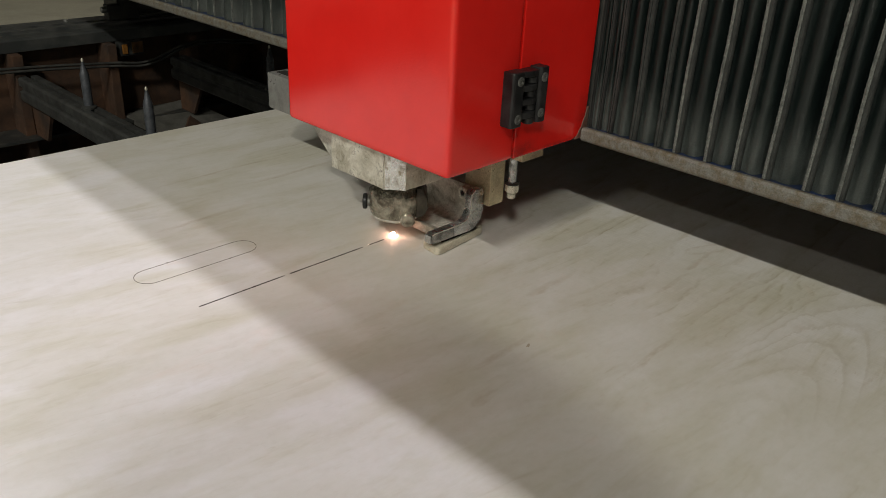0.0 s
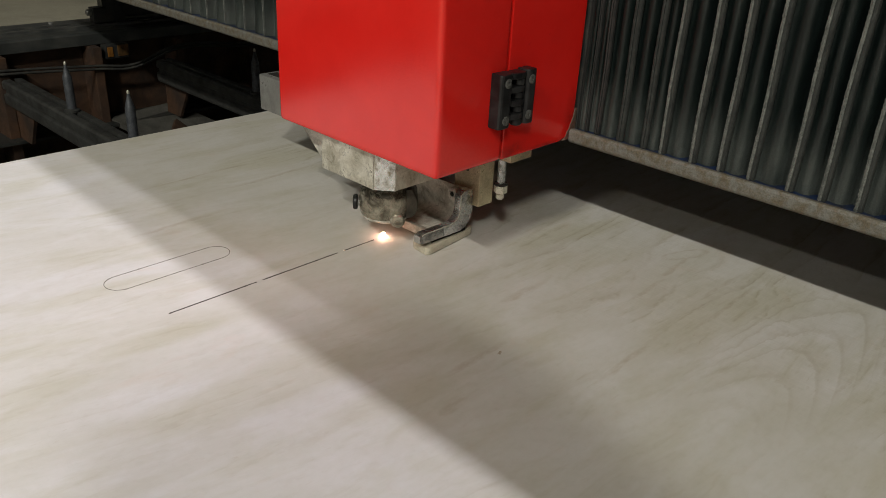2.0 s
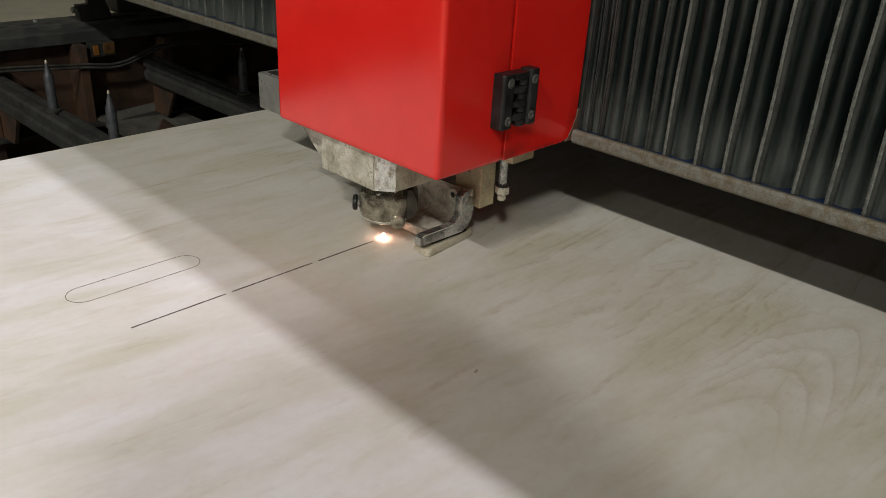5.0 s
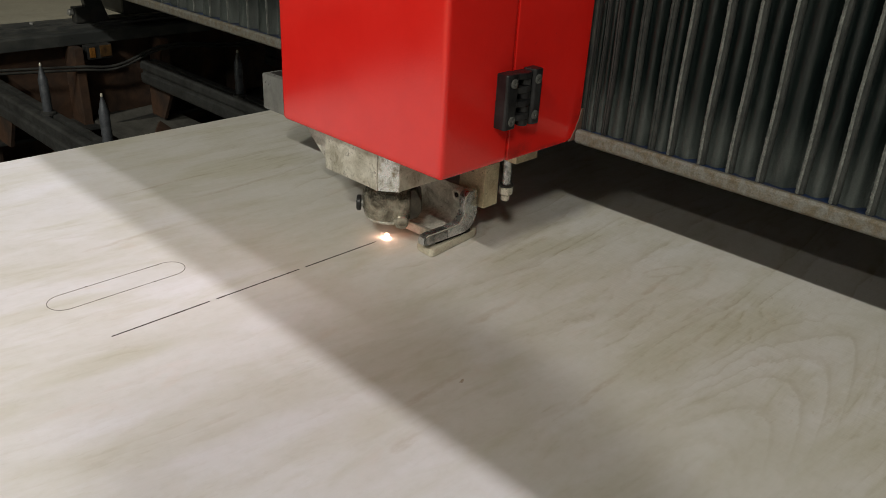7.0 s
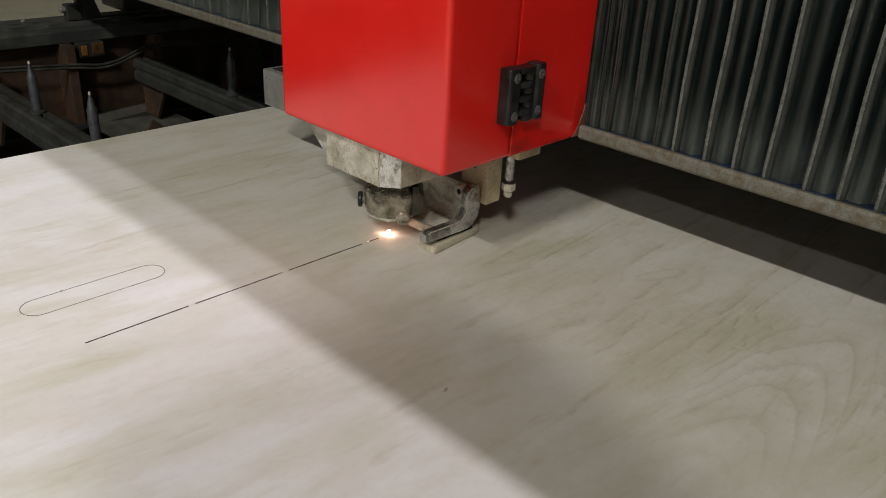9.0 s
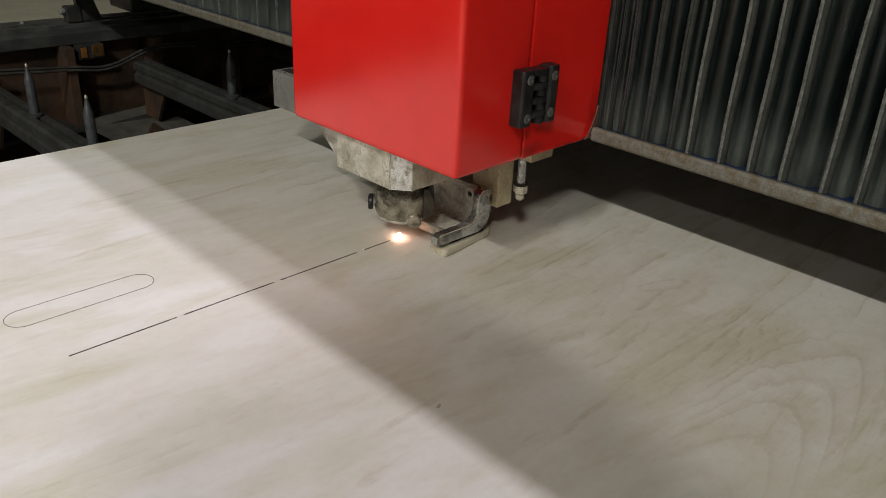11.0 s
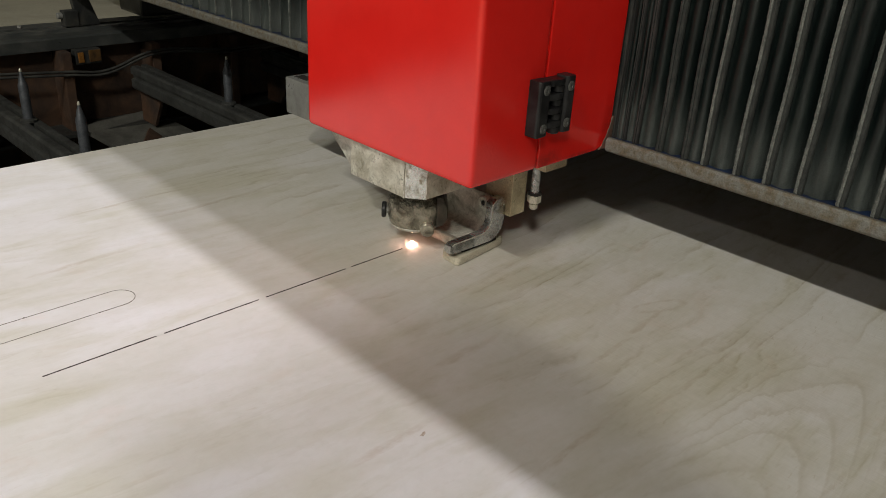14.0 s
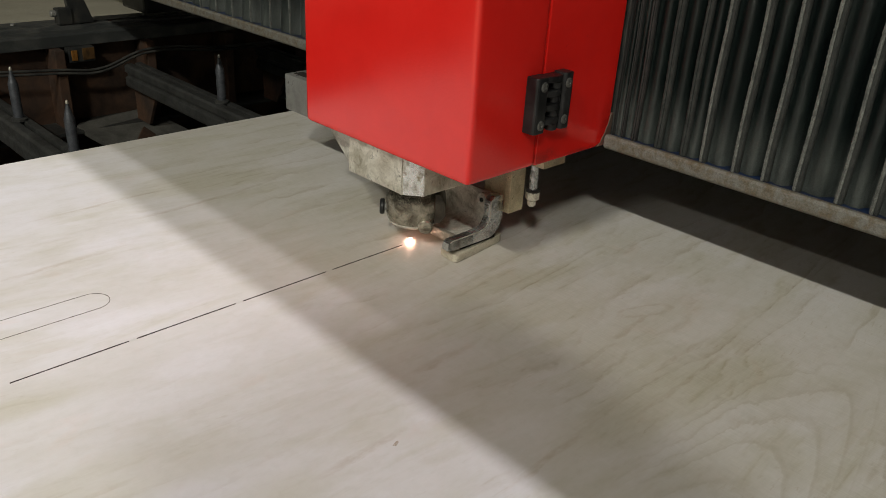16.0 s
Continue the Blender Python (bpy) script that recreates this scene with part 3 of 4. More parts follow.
def support_beams():
    made = None
    for x in (-0.745, -0.312, 0.120, 0.557, 0.990):
        if made is None or x == 0.557:
            made = thing("support_beam", "dusty dark steel cross beam with upright support pins", "support beam", "cross beams of the bed")
            half = [(0.005, -0.152), (0.005, -0.138), (0.022, -0.138), (0.028, -0.143), (0.028, -0.160), (0.021, -0.163), (0.021, -0.173), (0.028, -0.176), (0.028, -0.198), (0.024, -0.204)]
            outline = half + [(-a, b) for a, b in half[::-1]]
            part("beam", prism(outline, "y", -1.575, 1.598, 0.0015), BED_STEEL, made, "grooved dusty steel profile")
            for k, end in ((1, 1.598), (-1, -1.575)):
                out = [(end, -0.2042), (end - k * 0.135, -0.2042), (end - k * 0.075, -0.3018), (end, -0.3018)]
                part("end_bracket", prism(out, "x", -0.005, 0.005, 0.001), PRIMER, made, "brown gusset under the beam's end")
            y = 1.215 if x < 0.5 else 1.10
            while y > -1.4:
                prof = [(0.0105, -0.150), (0.0105, -0.056), (0.0085, -0.050), (0.0034, -0.0292), (0.0030, -0.0260)]
                part("support_pin", lathe(prof, 14, 0, Matrix.Translation((0, y, 0))), PIN_STEEL, made, "blue-grey pointed steel pin", smooth=True)
                # pale metal tip stands for the small white highlight on the pin
                part("pin_tip", lathe([(0.0030, -0.0260), (0.0032, -0.0225), (0.0014, -0.0188)], 10, 0, Matrix.Translation((0, y, 0))), ALU, made, "pale pin tip with its highlight painted in", smooth=True)
                part("pin_collar", lathe([(0.0175, -0.1379), (0.0175, -0.133), (0.0108, -0.130)], 14, 0, Matrix.Translation((0, y, 0))), BED_STEEL, made)
                y -= 0.3145
            made.matrix_basis = pose(x, 0, 0)
        else:
            copy_thing(made, pose(x, 0, 0))


# ---- sheet and cuts ----
CUT_Y = -0.0027


def sheet():
    s = thing("plywood_sheet", "large pale birch plywood sheet lying on the bed pins", "plywood sheet")
    part("face_veneer", block(-0.76, 1.30, -1.05, 0.5535, -0.0015, 0.0, 0.0004, 1), PLY, s, "pale birch face veneer with brown grain")
    part("core_plies", block(-0.76, 1.30, -1.05, 0.5535, -0.0185, -0.0016, 0.0003, 1), PLY_EDGE, s, "brown plywood core layers")


def strip(points, width, z, closed=False):
    bm = bmesh.new()
    n, left, right = len(points), [], []
    for i, p in enumerate(points):
        a = points[i - 1] if (i or closed) else p
        b = points[(i + 1) % n] if (i + 1 < n or closed) else p
        d = Vector((b[0] - a[0], b[1] - a[1])).normalized()
        w = width * (0.8 + 0.4 * random.random())
        left.append(bm.verts.new((p[0] - d.y * w / 2, p[1] + d.x * w / 2, z)))
        right.append(bm.verts.new((p[0] + d.y * w / 2, p[1] - d.x * w / 2, z)))
    for i in range(n if closed else n - 1):
        j = (i + 1) % n
        bm.faces.new((left[i], right[i], right[j], left[j]))
    ext = bmesh.ops.extrude_face_region(bm, geom=list(bm.faces))
    for v in ext["geom"]:
        if isinstance(v, bmesh.types.BMVert):
            v.co.z -= 0.0006
    return bm


def knots():
    outline = [(0.0034 * math.cos(a) * (1 + 0.35 * math.sin(3 * a + 1)), 0.0020 * math.sin(a) * (1 + 0.3 * math.cos(2 * a))) for a in [i * math.pi / 7 for i in range(14)]]
    k = part("pin_knot", prism(outline, "z", -0.0008, 0.00012), KNOT)
    k.matrix_basis = pose(-0.0664, -0.2795, 0, 0, 0, 20)
    tagged(k, "tiny dark brown knot in the pale veneer", "wood knot")


SEGMENTS = ((-0.2700, -0.1637), (-0.1556, -0.0487), (-0.0397, 0.0677), (0.0766, 0.1833), (0.1915, 0.2010))
HEAD_X = 0.005
KERF_X = HEAD_X - 0.019              # how far the dark cut shows behind the beam
KERFS = []
EMBERS = []


def cuts():
    line = thing("cut_line", "dark charred laser cut running through pale plywood", "laser cut")
    for a, b in SEGMENTS:
        x = a
        while x < b - 1e-6:
            step = 0.0024 if x >= KERF_X - 0.0025 else min(KERF_X - 0.0025, b) - x
            e = min(x + step, b)
            n = max(2, int((e - x) / 0.004) + 1)
            pts = [(x + (e - x) * i / (n - 1) - (0.0002 if i == 0 else 0), CUT_Y) for i in range(n)]
            k = part("kerf", strip(pts, 0.00155, 0.00022), CHAR, line)
            if e > KERF_X:
                t = (e - KERF_X) / SPEED
                # the glare leaves the fresh cut when the beam goes out
                t = min(t, 5.25) if e < 0.0678 else min(t, 14.6) if e < 0.1834 else t
                KERFS.append((k, t))
            x = e
    for a in (-0.0397, 0.0766):
        e = part("ember", rod(0.0008, (a + 0.0006, CUT_Y, 0.0), (a + 0.0006, CUT_Y, 0.0009), 10, 0.0003), EMBER, line, "tiny glowing ember at the start of a cut", smooth=True)
        EMBERS.append((e, (a - HEAD_X) / SPEED))
    slot = thing("slot_outline", "thin scorched outline of a long rounded slot on plywood", "laser cut")
    c0, c1, r = (-0.2767, 0.0915), (-0.1605, 0.0915), 0.0175
    ring = arc(c1[0], c1[1], r, -90, 90, 20) + arc(c0[0], c0[1], r, 90, 270, 20)
    fine = []
    for i, p in enumerate(ring):
        q = ring[(i + 1) % len(ring)]
        k = max(1, int((Vector(q) - Vector(p)).length / 0.005))
        fine += [(p[0] + (q[0] - p[0]) * j / k, p[1] + (q[1] - p[1]) * j / k) for j in range(k)]
    part("scorch_ring", strip(fine, 0.0008, 0.0002, True), FAINT, slot)
    for x, y in ((-0.2475, 0.1092), (-0.1865, 0.0739)):
        part("pierce_mark", rod(0.0010, (x, y, 0.0), (x, y, 0.0004), 10), FAINT, slot, "tiny burnt pierce mark")


# ---- gantry ----
def bridge():
    g = thing("gantry_bridge", "dark steel laser gantry bridge spanning the bed", "gantry")
    part("main_beam", block(0.212, 1.05, -1.72, 1.86, 0.142, 0.64, 0.006), DARK_STEEL, g, "dark main beam")
    part("top_cover", block(-0.122, 1.05, -1.72, 1.86, 0.64, 0.66, 0.003), DARK_STEEL, g, "dark overhanging top cover")
    for lo, hi in ((-1.70, -0.1550), (0.1320, 1.84)):
        lip = [(0.1665, 0.1335), (0.1640, 0.1365), (0.1640, 0.1470), (0.1665, 0.1500), (0.1715, 0.1500), (0.1730, 0.1485), (0.1730, 0.1335)]
        part("bottom_rail", prism(lip, "y", lo, hi, 0.0008), RAIL_METAL, g, "dusty aluminium bottom rail")
        part("channel", block(0.1732, 0.2118, lo, hi, 0.1340, 0.1488, 0.0005), BLUE_PAINT, g, "dusty blue channel")
    for y0, y1 in ((1.70, 1.86), (-1.72, -1.60)):
        part("end_truck", block(0.46, 0.95, y0, y1, -0.026, 0.142, 0.01), DARK_STEEL, g, "dark rolling end truck")
    # unseen panel on an arm, added to cast the viewer's shadow on the sheet
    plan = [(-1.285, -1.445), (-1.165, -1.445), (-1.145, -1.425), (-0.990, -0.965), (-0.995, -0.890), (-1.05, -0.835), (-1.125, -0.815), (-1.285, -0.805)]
    panel = part("shade_panel", prism(plan, "z", 0.880, 0.935, 0.004), DARK_STEEL, g, "unseen dark panel added to cast a shadow on the sheet")
    part("panel_plate", block(-1.255, -1.130, -1.245, -1.005, 0.9352, 0.9385, 0.001), BLACK_PLASTIC, panel, "black plate on the added shade panel")
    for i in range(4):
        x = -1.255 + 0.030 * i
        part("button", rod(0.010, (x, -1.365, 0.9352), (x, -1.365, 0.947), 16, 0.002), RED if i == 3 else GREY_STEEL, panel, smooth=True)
    part("shade_panel_arm", rod(0.022, (-1.12, -1.40, 0.858), (0.05, -1.40, 0.638), 20, 0.003), GREY_STEEL, g, "grey steel arm holding the added shade panel", smooth=True)
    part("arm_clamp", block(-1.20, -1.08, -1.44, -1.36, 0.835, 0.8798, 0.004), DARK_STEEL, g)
    return g


RIDGES = [-0.1585, -0.171, -0.186, -0.217, -0.249, -0.273, -0.311, -0.3445, -0.3785, -0.420, -0.4525, -0.4871, -0.517]


def bellows(hem, ridges, label):
    b = thing("bellows", label, "bellows", "pleated bellows of the gantry")
    rnd = random.Random(7)

    def ribbon(rows):
        """A thin bar through rows of outline points."""
        bm = bmesh.new()
        made = [[bm.verts.new(p) for p in r] for r in rows]
        n = len(made[0])
        for r, s in zip(made, made[1:]):
            for j in range(n):
                bm.faces.new((r[j], r[(j + 1) % n], s[(j + 1) % n], s[j]))
        bm.faces.new(made[0])
        bm.faces.new(made[-1][::-1])
        bmesh.ops.recalc_face_normals(bm, faces=bm.faces)
        return bm
    for a, c in zip(ridges, ridges[1:]):
        w = c - a
        scale = min(1.0, abs(w) / 0.034) * rnd.uniform(0.92, 1.06)
        knots = [0.0060, 0.0064, 0.0066, 0.0032, 0.0056, 0.0205, 0.0, -0.03]
        rows = []
        for k in range(15):
            z = 0.1490 + 0.4860 * (k / 14) ** 1.45
            press = min(1.3, 0.75 + (z - 0.14) * 2.8)
            sway = 0.0011 * math.sin(z * 31 + a * 200) + 0.0007 * math.sin(z * 74 + a * 90)
            prof = []
            for i in range(29):
                u = i / 28
                g = min(int(u * 5), 4)
                e = u * 5 - g
                p0, p1, p2, p3 = knots[g:g + 4]
                d = max(0.0, scale * 0.5 * (2 * p1 + (p2 - p0) * e + (2 * p0 - 5 * p1 + 4 * p2 - p3) * e * e + (3 * p1 - p0 - 3 * p2 + p3) * e ** 3))
                free = min(1.0, 4 * u * (1 - u))
                prof.append((0.1768 + d * press + sway * free, a + w * u + 0.6 * sway * free, z))
            rows.append(prof + [(x + 0.0012, y, z) for x, y, z in prof[::-1]])
        part("pleat", ribbon(rows), CLOTH, b, smooth=True)
    for k, y in enumerate(ridges):
        room = abs(ridges[min(k + 1, len(ridges) - 1)] - ridges[max(k - 1, 0)])
        side = 1 if ridges[-1] > ridges[0] else -1
        thin = hem * min(1.0, room / 0.065)
        rows, band = [], []
        n = 200
        for i in range(n + 1):
            z = 0.1494 + 0.4850 * i / n
            bow = 0.0005 * math.sin(z * 40 + k)
            h = thin * (0.92 if i % 2 else 0.74) * (1 + 0.10 * rnd.uniform(-1, 1))
            f = 0.0036 + 0.0004 * rnd.uniform(-1, 1)
            e = y + side * thin * 0.75
            rows.append([(0.1772, y - side * h + bow, z), (0.1772 - f * 0.8, y - side * h + bow, z), (0.1772 - f, y + bow, z), (0.1772 - f * 0.85, e + bow, z), (0.1772, e + bow, z)])
            if i % 8 == 0:
                e2 = y + side * thin * 2.7
                band.append([(0.1790, e + side * 0.0003 + bow, z), (0.1750, e + side * 0.0003 + bow, z), (0.1752, e2 - side * 0.0008 + bow, z), (0.1768, e2 + bow, z), (0.1795, e2 + bow, z)])
        # hems and seams step darker towards the head: painted shade of the housing
        part("hem", ribbon(rows), HEM if k > 4 or hem < 0.0013 else SEAM if k > 2 else SHADED_HEM, b, "frayed grey hem")
        part("seam_band", ribbon(band), SEAM if k > 2 or hem < 0.0013 else SHADED_HEM, b, "dusty doubled seam")
    return b


def hinge(head):
    """A black plastic two-leaf hinge screwed on the side of the housing."""
    y = -0.1501
    f = y - 0.0164
    h = part("hinge", block(0.0340, 0.0640, y - 0.0050, y, 0.1785, 0.2365, 0.001), BLACK_PLASTIC, head, "black plastic hinge")
    part("leaf", prism([(0.0170, y), (0.0166, f + 0.003), (0.0176, f + 0.0008), (0.0200, f), (0.0330, f + 0.0004), (0.0365, f + 0.0030), (0.0370, y)], "z", 0.1782, 0.2374, 0.0016), BLACK_PLASTIC, h)
    part("leaf", prism([(0.0600, y), (0.0602, f + 0.0034), (0.0630, f + 0.0004), (0.0720, f), (0.0748, f + 0.0012), (0.0756, f + 0.004), (0.0764, y)], "z", 0.1776, 0.2382, 0.0016), BLACK_PLASTIC, h)
    for i in range(4):
        z = 0.2366 - i * 0.0148
        out = [(0.0350, y), (0.0350, f + 0.0030), (0.0400, f + 0.0012), (0.0480, f - 0.0002), (0.0560, f + 0.0010), (0.0596, f + 0.0040), (0.0600, y)]
        part("arm", prism(out, "z", z - 0.0066, z, 0.0010), BLACK_PLASTIC, h)
        part("knuckle", rod(0.0066, (0.0530, f + 0.0076, z - 0.0146), (0.0530, f + 0.0076, z - 0.0068), 20, 0.0010), BLACK_PLASTIC, h, smooth=True)
    for x, z in ((0.0270, 0.2278), (0.0667, 0.2274), (0.0270, 0.1874), (0.0656, 0.1884)):
        part("screw", lathe([(0.0052, 0), (0.0052, 0.0008), (0.0045, 0.0012), (0.0020, 0.0012), (0.0018, 0.0004)], 18, 0, Matrix.Translation((x, f + 0.0003, z)) @ pose(0, 0, 0, 90)), SCREW, h, "dull socket screw", smooth=True)


def laser_head():
    head = thing("laser_head", "red powder-coated laser cutting head with metal nozzle", "laser head")
    # housing: front body and the hinged rear panel, with a shadow joint between them
    seam = 0.0453
    part("housing", block(-0.0600, seam - 0.0006, -0.1505, 0.1275, 0.1345, 0.635, 0.0070, 5), RED, head, "red powder-coated front housing", smooth=True)
    rear = [(seam + 0.0006, 0.1350), (0.154, 0.1350), (0.1655, 0.1385), (0.1735, 0.1470), (0.1775, 0.160), (0.1785, 0.175), (0.1785, 0.635), (seam + 0.0006, 0.635)]
    part("rear_panel", prism(rear, "y", -0.1495, 0.1265, 0.0012), RED_GREASY, head, "red hinged rear panel")
    part("corner_guard", prism([(0.1590, 0.1345), (0.1640, 0.1385), (0.1668, 0.1440), (0.1705, 0.1485), (0.1728, 0.1550), (0.1760, 0.1610), (0.1790, 0.172), (0.1835, 0.172), (0.1835, 0.1345)], "y", -0.1501, -0.120, 0.001), RUSTY, head, "scuffed brown corner")
    # filler added to block light leaking between housing and rail
    part("light_filler", block(0.1840, 0.2110, -0.1520, 0.1300, 0.1360, 0.635, 0.002), DARK_STEEL, head, "dark filler plate added behind the housing to stop light")
    hinge(head)
    # steel bar behind the housing
    part("side_bar", prism([(0.050, 0.080), (0.050, 0.1345), (0.105, 0.1345), (0.105, 0.080)], "y", 0.1277, 0.3390, 0.003), GREY_STEEL, head, "brushed grey steel bar", smooth=True)
    part("bar_slot", block(0.060, 0.077, 0.300, 0.330, 0.1337, 0.1349, 0.0003), SOOT, head, "dark slot in the bar")
    # mounting block over the nozzle
    outline = [(-0.047, 0.059), (-0.047, -0.038), (-0.031, -0.057), (0.050, -0.057), (0.050, 0.059)]
    part("mount_block", prism(outline, "z", 0.0865, 0.1343, 0.0012), ALU, head, "stained aluminium mounting block")
    # the chamfer catches more light; this is put into a paler metal
    part("pale_facet", prism([(-0.0464, -0.0391), (-0.0471, -0.0398), (-0.0317, -0.0577), (-0.0310, -0.0570)], "z", 0.0872, 0.1335, 0.0002), LIT_FACET, head, "stained block facet painted brighter where it catches light")
    # pale strips paint the highlights along the block's upright edges
    for (ex, ey), (ox, oy) in (((-0.047, -0.038), (-0.0011, -0.0004)), ((-0.031, -0.057), (-0.0003, -0.0011))):
        part("lit_edge", block(ex + ox - 0.0003, ex + ox + 0.0006, ey + oy - 0.0003, ey + oy + 0.0006, 0.0868, 0.1341, 0.0002), SCRAPED_AND_LIT, head, "edge highlight made as a pale strip")
    part("side_plate", prism([(0.0595, 0.1343), (0.1580, 0.1343), (0.0920, 0.0810), (0.0595, 0.0700)], "x", -0.020, 0.020, 0.001), BRACKET, head, "grey gusset plate")
    # nozzle: a flat-fronted clamp body with rounded lower corners, turned to the open corner
    ax = Matrix.Translation((0.004, CUT_Y, 0))
    turned = ax @ Matrix(((0.720, -0.694, 0, 0), (-0.694, -0.720, 0, 0), (0, 0, 1, 0), (0, 0, 0, 1)))

    def slab(outline, lo, hi, bevel):
        bm = prism(outline, "y", lo, hi, bevel)
        bm.transform(turned)
        bmesh.ops.recalc_face_normals(bm, faces=bm.faces)
        return bm

    def drum(profile, flat):
        """A turned body with one flat milled on the side that looks out."""
        bm = lathe(profile, 64)
        for v in bm.verts:
            v.co.y = min(v.co.y, flat)
        bm.transform(turned)
        return bm
    noz = part("nozzle", drum([(0.0116, 0.0290), (0.0253, 0.0290), (0.0281, 0.0304), (0.0304, 0.0336), (0.0321, 0.0385), (0.0331, 0.0445), (0.0334, 0.0510), (0.0331, 0.0570), (0.0322, 0.0622), (0.0304, 0.0670), (0.0276, 0.0710), (0.0241, 0.0738), (0.0190, 0.0750)], 0.0296), NOZZLE_METAL, head, "sooty metal nozzle body", smooth=True)
    part("nozzle_rim", drum([(0.0230, 0.0284), (0.0257, 0.0284), (0.0287, 0.0299), (0.0308, 0.0328), (0.0305, 0.0340), (0.0276, 0.0322)], 0.0303), SCRAPED_AND_LIT, noz, "bright worn rim", smooth=True)
    part("nozzle_seam", drum([(0.0301, 0.0618), (0.0326, 0.0620), (0.0327, 0.0630), (0.0321, 0.0638), (0.0301, 0.0638)], 0.0301), NOZZLE_METAL, noz, "raised worn seam", smooth=True)
    # the body's shaded side, its shade painted as dark brown
    part("shaded_flank", slab([(0.0260, 0.034), (0.0350, 0.037), (0.0405, 0.046), (0.0390, 0.060), (0.0330, 0.0735), (0.0260, 0.0735)], -0.022, 0.0215, 0.0025), DARK_BROWN, noz, "nozzle flank with its shade painted dark", smooth=True)
    part("nozzle_collar", lathe([(0.0265, 0.0865), (0.0290, 0.0835), (0.0275, 0.0778), (0.0230, 0.0740)], 40, 0.0, ax), DARK_BROWN, noz, "sooty collar", smooth=True)
    part("nozzle_tip", lathe([(0.0022, 0.0232), (0.0085, 0.0236), (0.0118, 0.0262), (0.0125, 0.0291)], 24, 0.0, ax), CHROME, noz, "bright nozzle tip", smooth=True)
    # sooty bristles along the top of the body
    bm, rnd = bmesh.new(), random.Random(3)
    for i in range(1100):
        q = max(-1.35, min(1.35, rnd.gauss(0.0, 0.62)))
        z = 0.0735 - abs(rnd.gauss(0, 0.0052))
        r = 0.0337 - 0.0085 * max(0.0, (z - 0.0605) / 0.013) ** 1.7
        u, d = r * math.sin(q), min(r * math.cos(q), 0.0302)
        h, w = rnd.uniform(0.0008, 0.0026), rnd.uniform(0.00008, 0.00024)
        lean = rnd.uniform(-0.0012, 0.0012)
        vs = [bm.verts.new(p) for p in ((u - w, d, z), (u + w, d, z), (u + lean, d + 0.0006, z - h), (u, d - 0.0012, z))]
        for f in ((0, 1, 2), (1, 3, 2), (3, 0, 2), (0, 3, 1)):
            bm.faces.new([vs[k] for k in f])
    bm.transform(turned)
    tagged(part("soot_bristles", bm, SOOT, noz, "black sooty bristles"), kind="stuff")

    def spot(u, d, z):
        return turned @ Vector((u, d, z))
    part("clamp_bolt", rod(0.0089, spot(0.0155, 0.0250, 0.0366), spot(0.0161, 0.0360, 0.0360), 28, 0.0016), NOZZLE_METAL, noz, "round clamp bolt head", smooth=True)
    knob = part("side_knob", rod(0.0098, spot(-0.0345, 0.004, 0.0480), spot(-0.0400, 0.004, 0.0480), 18, 0.0012), BLACK_PLASTIC, noz, "black side knob", smooth=True)
    part("knob_stem", rod(0.0050, spot(-0.0320, 0.004, 0.0480), spot(-0.0350, 0.004, 0.0480), 12), GREY_STEEL, knob)
    # bracket and sliding shoe
    fold = [(0.083, 0.066), (0.083, 0.034)] + arc(0.063, 0.034, 0.020, 0, -90, 8) + [(0.026, 0.014), (0.026, 0.018), (0.063, 0.018)] + arc(0.063, 0.034, 0.016, -90, 0, 8)[1:] + [(0.079, 0.066)]
    br = part("bracket", prism(fold, "y", -0.0665, 0.045, 0.0006), BRACKET, head, "soot-stained bent bracket", smooth=True)
    inner = [(-0.004, 0.029), (0.000, 0.0305), (0.0455, 0.0305)] + arc(0.0455, 0.0465, 0.016, -90, 0, 6)[1:] + [(0.0615, 0.064), (0.068, 0.0695)]
    lip = [(0.0815, 0.0695), (0.0845, 0.064), (0.0845, 0.040)] + arc(0.0605, 0.040, 0.024, 0, -90, 8) + [(0.034, 0.0162), (0.034, 0.0305)] + inner[2:]
    flange = part("flange", prism(lip, "y", -0.0775, -0.0666, 0.0013), CHROME, br, "worn bright steel flange", smooth=True)
    # the foot is a darker steel than the flange
    part("foot", prism([(0.0338, 0.0162), (-0.002, 0.0165), (-0.006, 0.020), (-0.004, 0.029), (0.000, 0.0303), (0.0338, 0.0303)], "y", -0.0773, -0.0666, 0.0014), DIM_STEEL, br, "steel foot, darker than the flange", smooth=True)
    # pale strip along the inner edge, painting the light it catches
    edge = [(x + a, z + b) for (x, z), (a, b) in zip(inner, [(0.0006, -0.0012), (0.0003, -0.0014), (0.0002, -0.0014)] + [(0.0012 * math.cos(q), 0.0012 * math.sin(q)) for q in [math.radians(-90 + 15 * k) for k in range(1, 7)]] + [(0.0014, 0.0), (0.0010, -0.0010)])]
    part("edge", prism(inner + edge[::-1], "y", -0.0780, -0.0774), SCRAPED_AND_LIT, flange, "lit plate edge made as a pale strip")
    part("toe_cap", block(-0.0068, -0.0052, -0.0768, -0.0672, 0.0185, 0.0285, 0.0006), CHROME, br, "bright rubbed toe")
    part("boss", lathe([(0.0082, 0), (0.0086, 0.001), (0.0086, 0.009), (0.0076, 0.010), (0.0040, 0.010), (0.0037, 0.003)], 20, 0, Matrix.Translation((0.0795, -0.0545, 0.0575)) @ pose(0, 0, 0, 0, -90)), SCRAPED_AND_LIT, br, "small tarnished bushing", smooth=True)
    part("bushing_hole", rod(0.0027, (0.0700, -0.0545, 0.0575), (0.0692, -0.0545, 0.0575), 16), SOOT, br, "dark hole of the bushing", smooth=True)
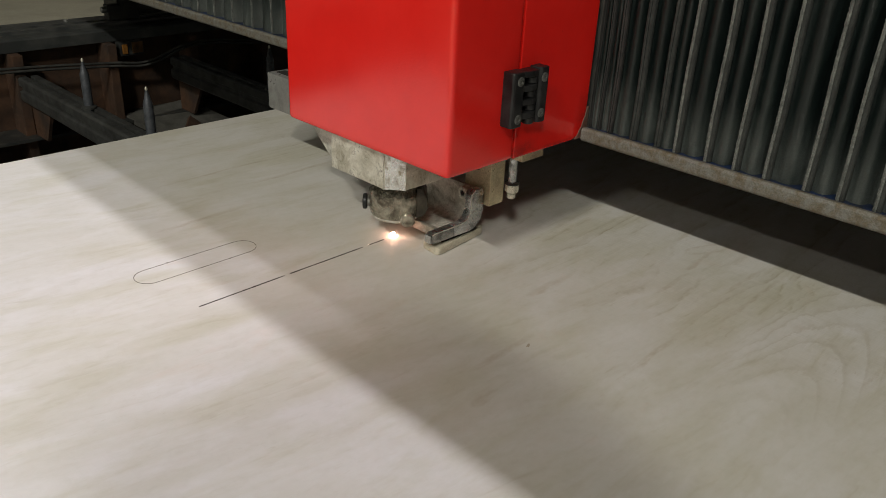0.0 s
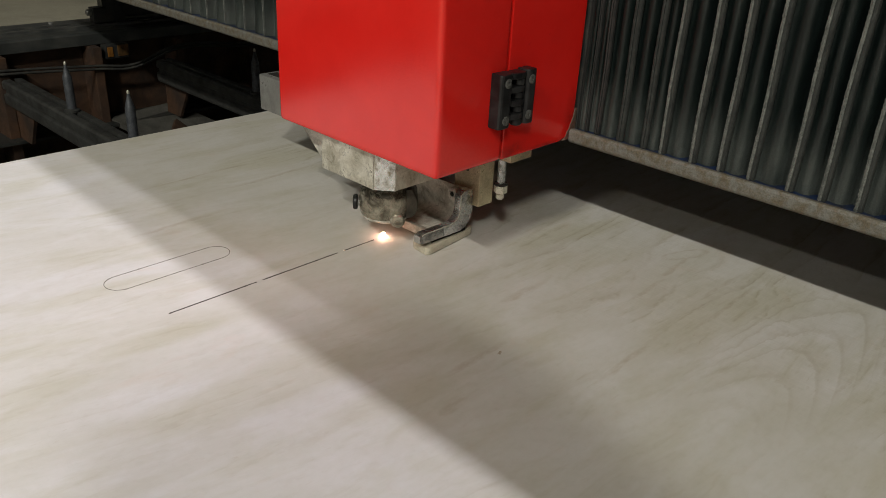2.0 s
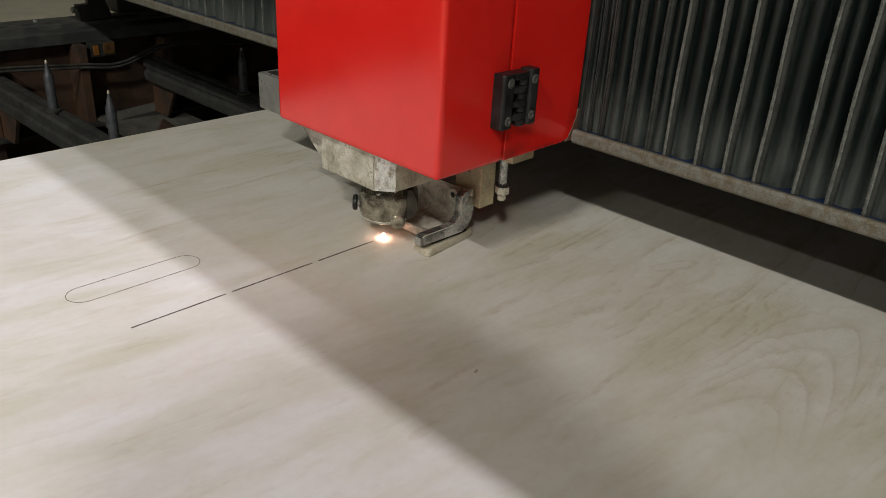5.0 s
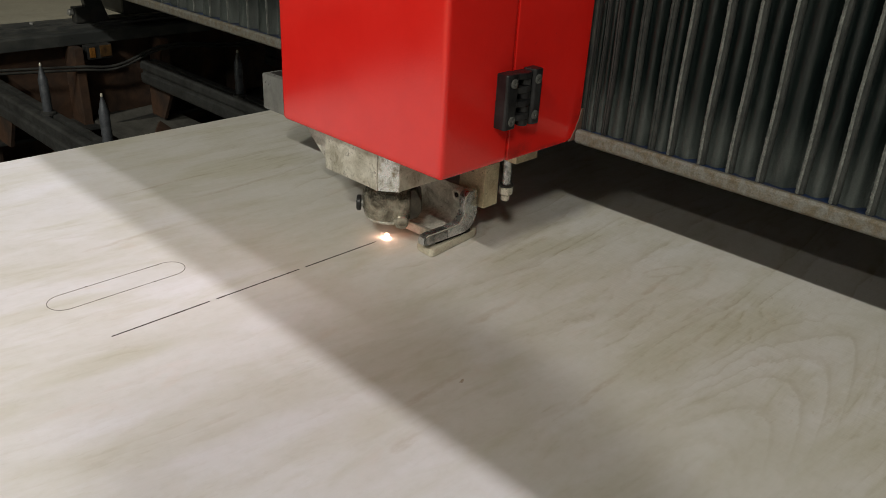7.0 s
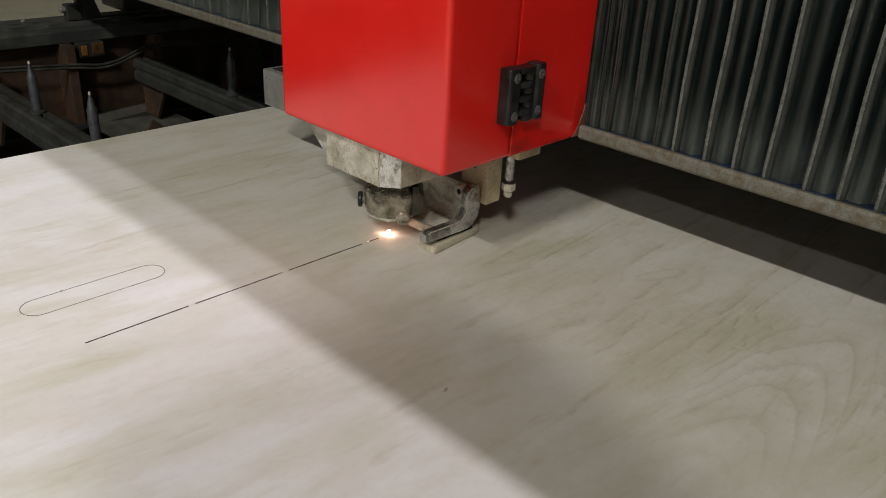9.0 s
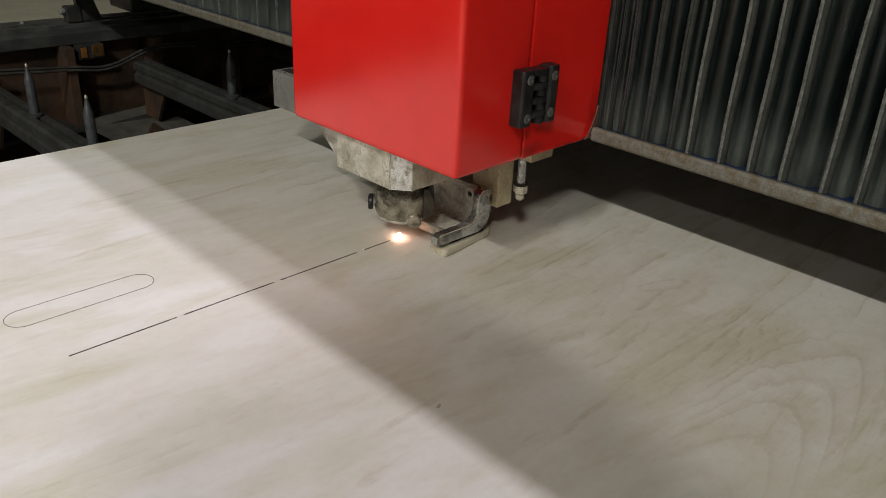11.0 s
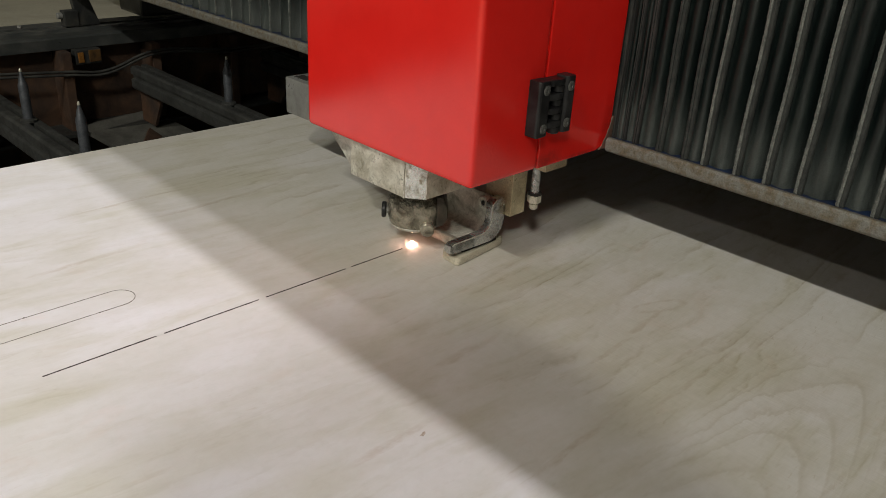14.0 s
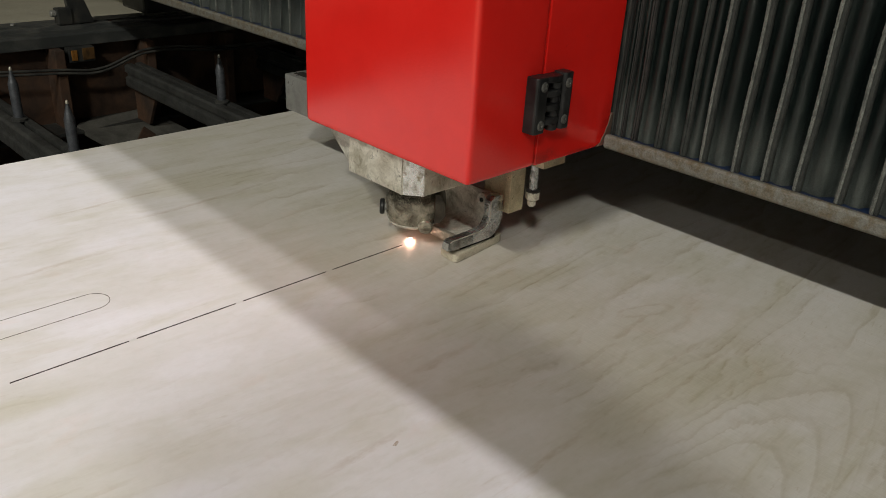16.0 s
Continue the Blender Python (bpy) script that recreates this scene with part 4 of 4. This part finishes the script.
    part("front_strip", block(0.0200, 0.0262, -0.0664, -0.012, 0.0125, 0.0240, 0.0012), STRIP, br, "pale scuffed strip")
    shoe = rounded([(0.0025, -0.0815), (0.0965, -0.0712), (0.0985, -0.0475), (0.0060, -0.0490)], 0.0085)
    part("shoe", prism(shoe, "z", 0.0004, 0.0110, 0.0024), CREAM, head, "cream plastic sliding shoe", smooth=True)
    part("shoe_stem", block(0.02, 0.080, -0.072, -0.062, 0.0105, 0.0170, 0.0008), SOOT, head)
    # brass bar, air line and its block
    bar = part("brass_bar", block(0.0860, 0.1120, -0.0855, -0.0430, 0.0450, 0.1343, 0.0008), BRASS, head, "tarnished brass bar")
    part("bar_slot_mark", block(0.0852, 0.0870, -0.0660, -0.0540, 0.0880, 0.0960, 0.0004), SOOT, bar, "dark slot")
    part("air_block", block(0.080, 0.1190, -0.136, -0.108, 0.1190, 0.1343, 0.0008), BRASS, head, "brass air block")
    line = part("air_tube", rod(0.0050, (0.0845, -0.1205, 0.088), (0.0845, -0.1205, 0.1190), 18), CHROME, head, "bright steel air tube", smooth=True)
    part("nut", rod(0.0083, (0.0845, -0.1205, 0.0765), (0.0845, -0.1205, 0.0870), 6, 0.0012), DIRTY_PLATE, line, "dirty plated nut")
    part("ring", rod(0.0088, (0.0845, -0.1205, 0.0868), (0.0845, -0.1205, 0.0892), 20, 0.0006), SOOT, line, smooth=True)
    part("tip", rod(0.0052, (0.0845, -0.1205, 0.0680), (0.0845, -0.1205, 0.0768), 16, 0.002), DIRTY_PLATE, line, smooth=True)
    flash = part("laser_flash", lathe([(0.0001, 0.0009), (0.0004, 0.0011), (0.0004, 0.0014), (0.0001, 0.0016)], 16, 0, Matrix.Diagonal((1.4, 1.0, 1, 1))), FLASH, head, "glowing orange-white laser flash", smooth=True)
    part("laser_core", lathe([(0.0001, -0.0010), (0.0010, -0.0008), (0.0016, -0.0003), (0.0016, 0.0003), (0.0010, 0.0008), (0.0001, 0.0010)], 24, 0, Matrix.Diagonal((1.5, 1.1, 1.1, 1))), CORE, flash, "white-hot core", smooth=True)
    return head, flash


# ---- assembly ----
hall()
far_dark_cabinet()
shade_duct()
machine_bed()
support_beams()
offcuts()
sheet()
knots()
cuts()
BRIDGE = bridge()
right = list(RIDGES)
while right[-1] > -1.62:
    right.append(right[-1] - 0.0365 + 0.003 * math.sin(len(right) * 2.1))
left = [0.135]
while left[-1] < 1.78:
    left.append(left[-1] + 0.062 + 0.003 * math.sin(len(left) * 1.7))
BELLOWS_R = bellows(0.0022, right, "dark pleated bellows with frayed grey hems along the gantry")
BELLOWS_L = bellows(0.0010, left, "dark pleated bellows stretched along the far gantry half")
HEAD, FLASH_OB = laser_head()


def motions():
    times = [0, 0.1, 0.3] + [0.5 + i * 0.5 for i in range(31)] + [15.8, 16.0]
    times = sorted(set(times))
    for ob in (BRIDGE, BELLOWS_R, BELLOWS_L, HEAD):
        walk(ob, [(t, pose(SPEED * t, 0, 0)) for t in times])
    on, low, off = pose(HEAD_X - 0.004, CUT_Y, 0.0043), pose(HEAD_X - 0.004, CUT_Y, 0.0020), pose(HEAD_X, CUT_Y, 0.048)
    walk(FLASH_OB, [(0, on), (5.13, on), (5.2, off), (5.8, off), (5.87, on), (14.5, on), (14.57, off), (14.93, off), (15.0, on), (15.07, off), (15.23, off), (15.3, low), (15.5, low), (15.7, on), (16, on)])
    for k, t in KERFS:
        t = max(t, 0.2)
        if t < 15.95:
            walk(k, [(0, pose(0, 0, -0.004)), (t - 0.1, pose(0, 0, -0.004)), (t, pose(0, 0, 0)), (16, pose(0, 0, 0))])
        else:
            k.matrix_basis = pose(0, 0, -0.004)
    for e, t in EMBERS:
        under, out = pose(0, 0, -0.004), pose(0, 0, 0)
        rows = [(t + 0.9, under), (t + 1.0, out), (t + 7.6, out), (t + 8.0, under)]
        rows = [r for r in rows if r[0] > 0]
        walk(e, [(0, under if t > -1 else out)] + rows + [(16, under)])


motions()
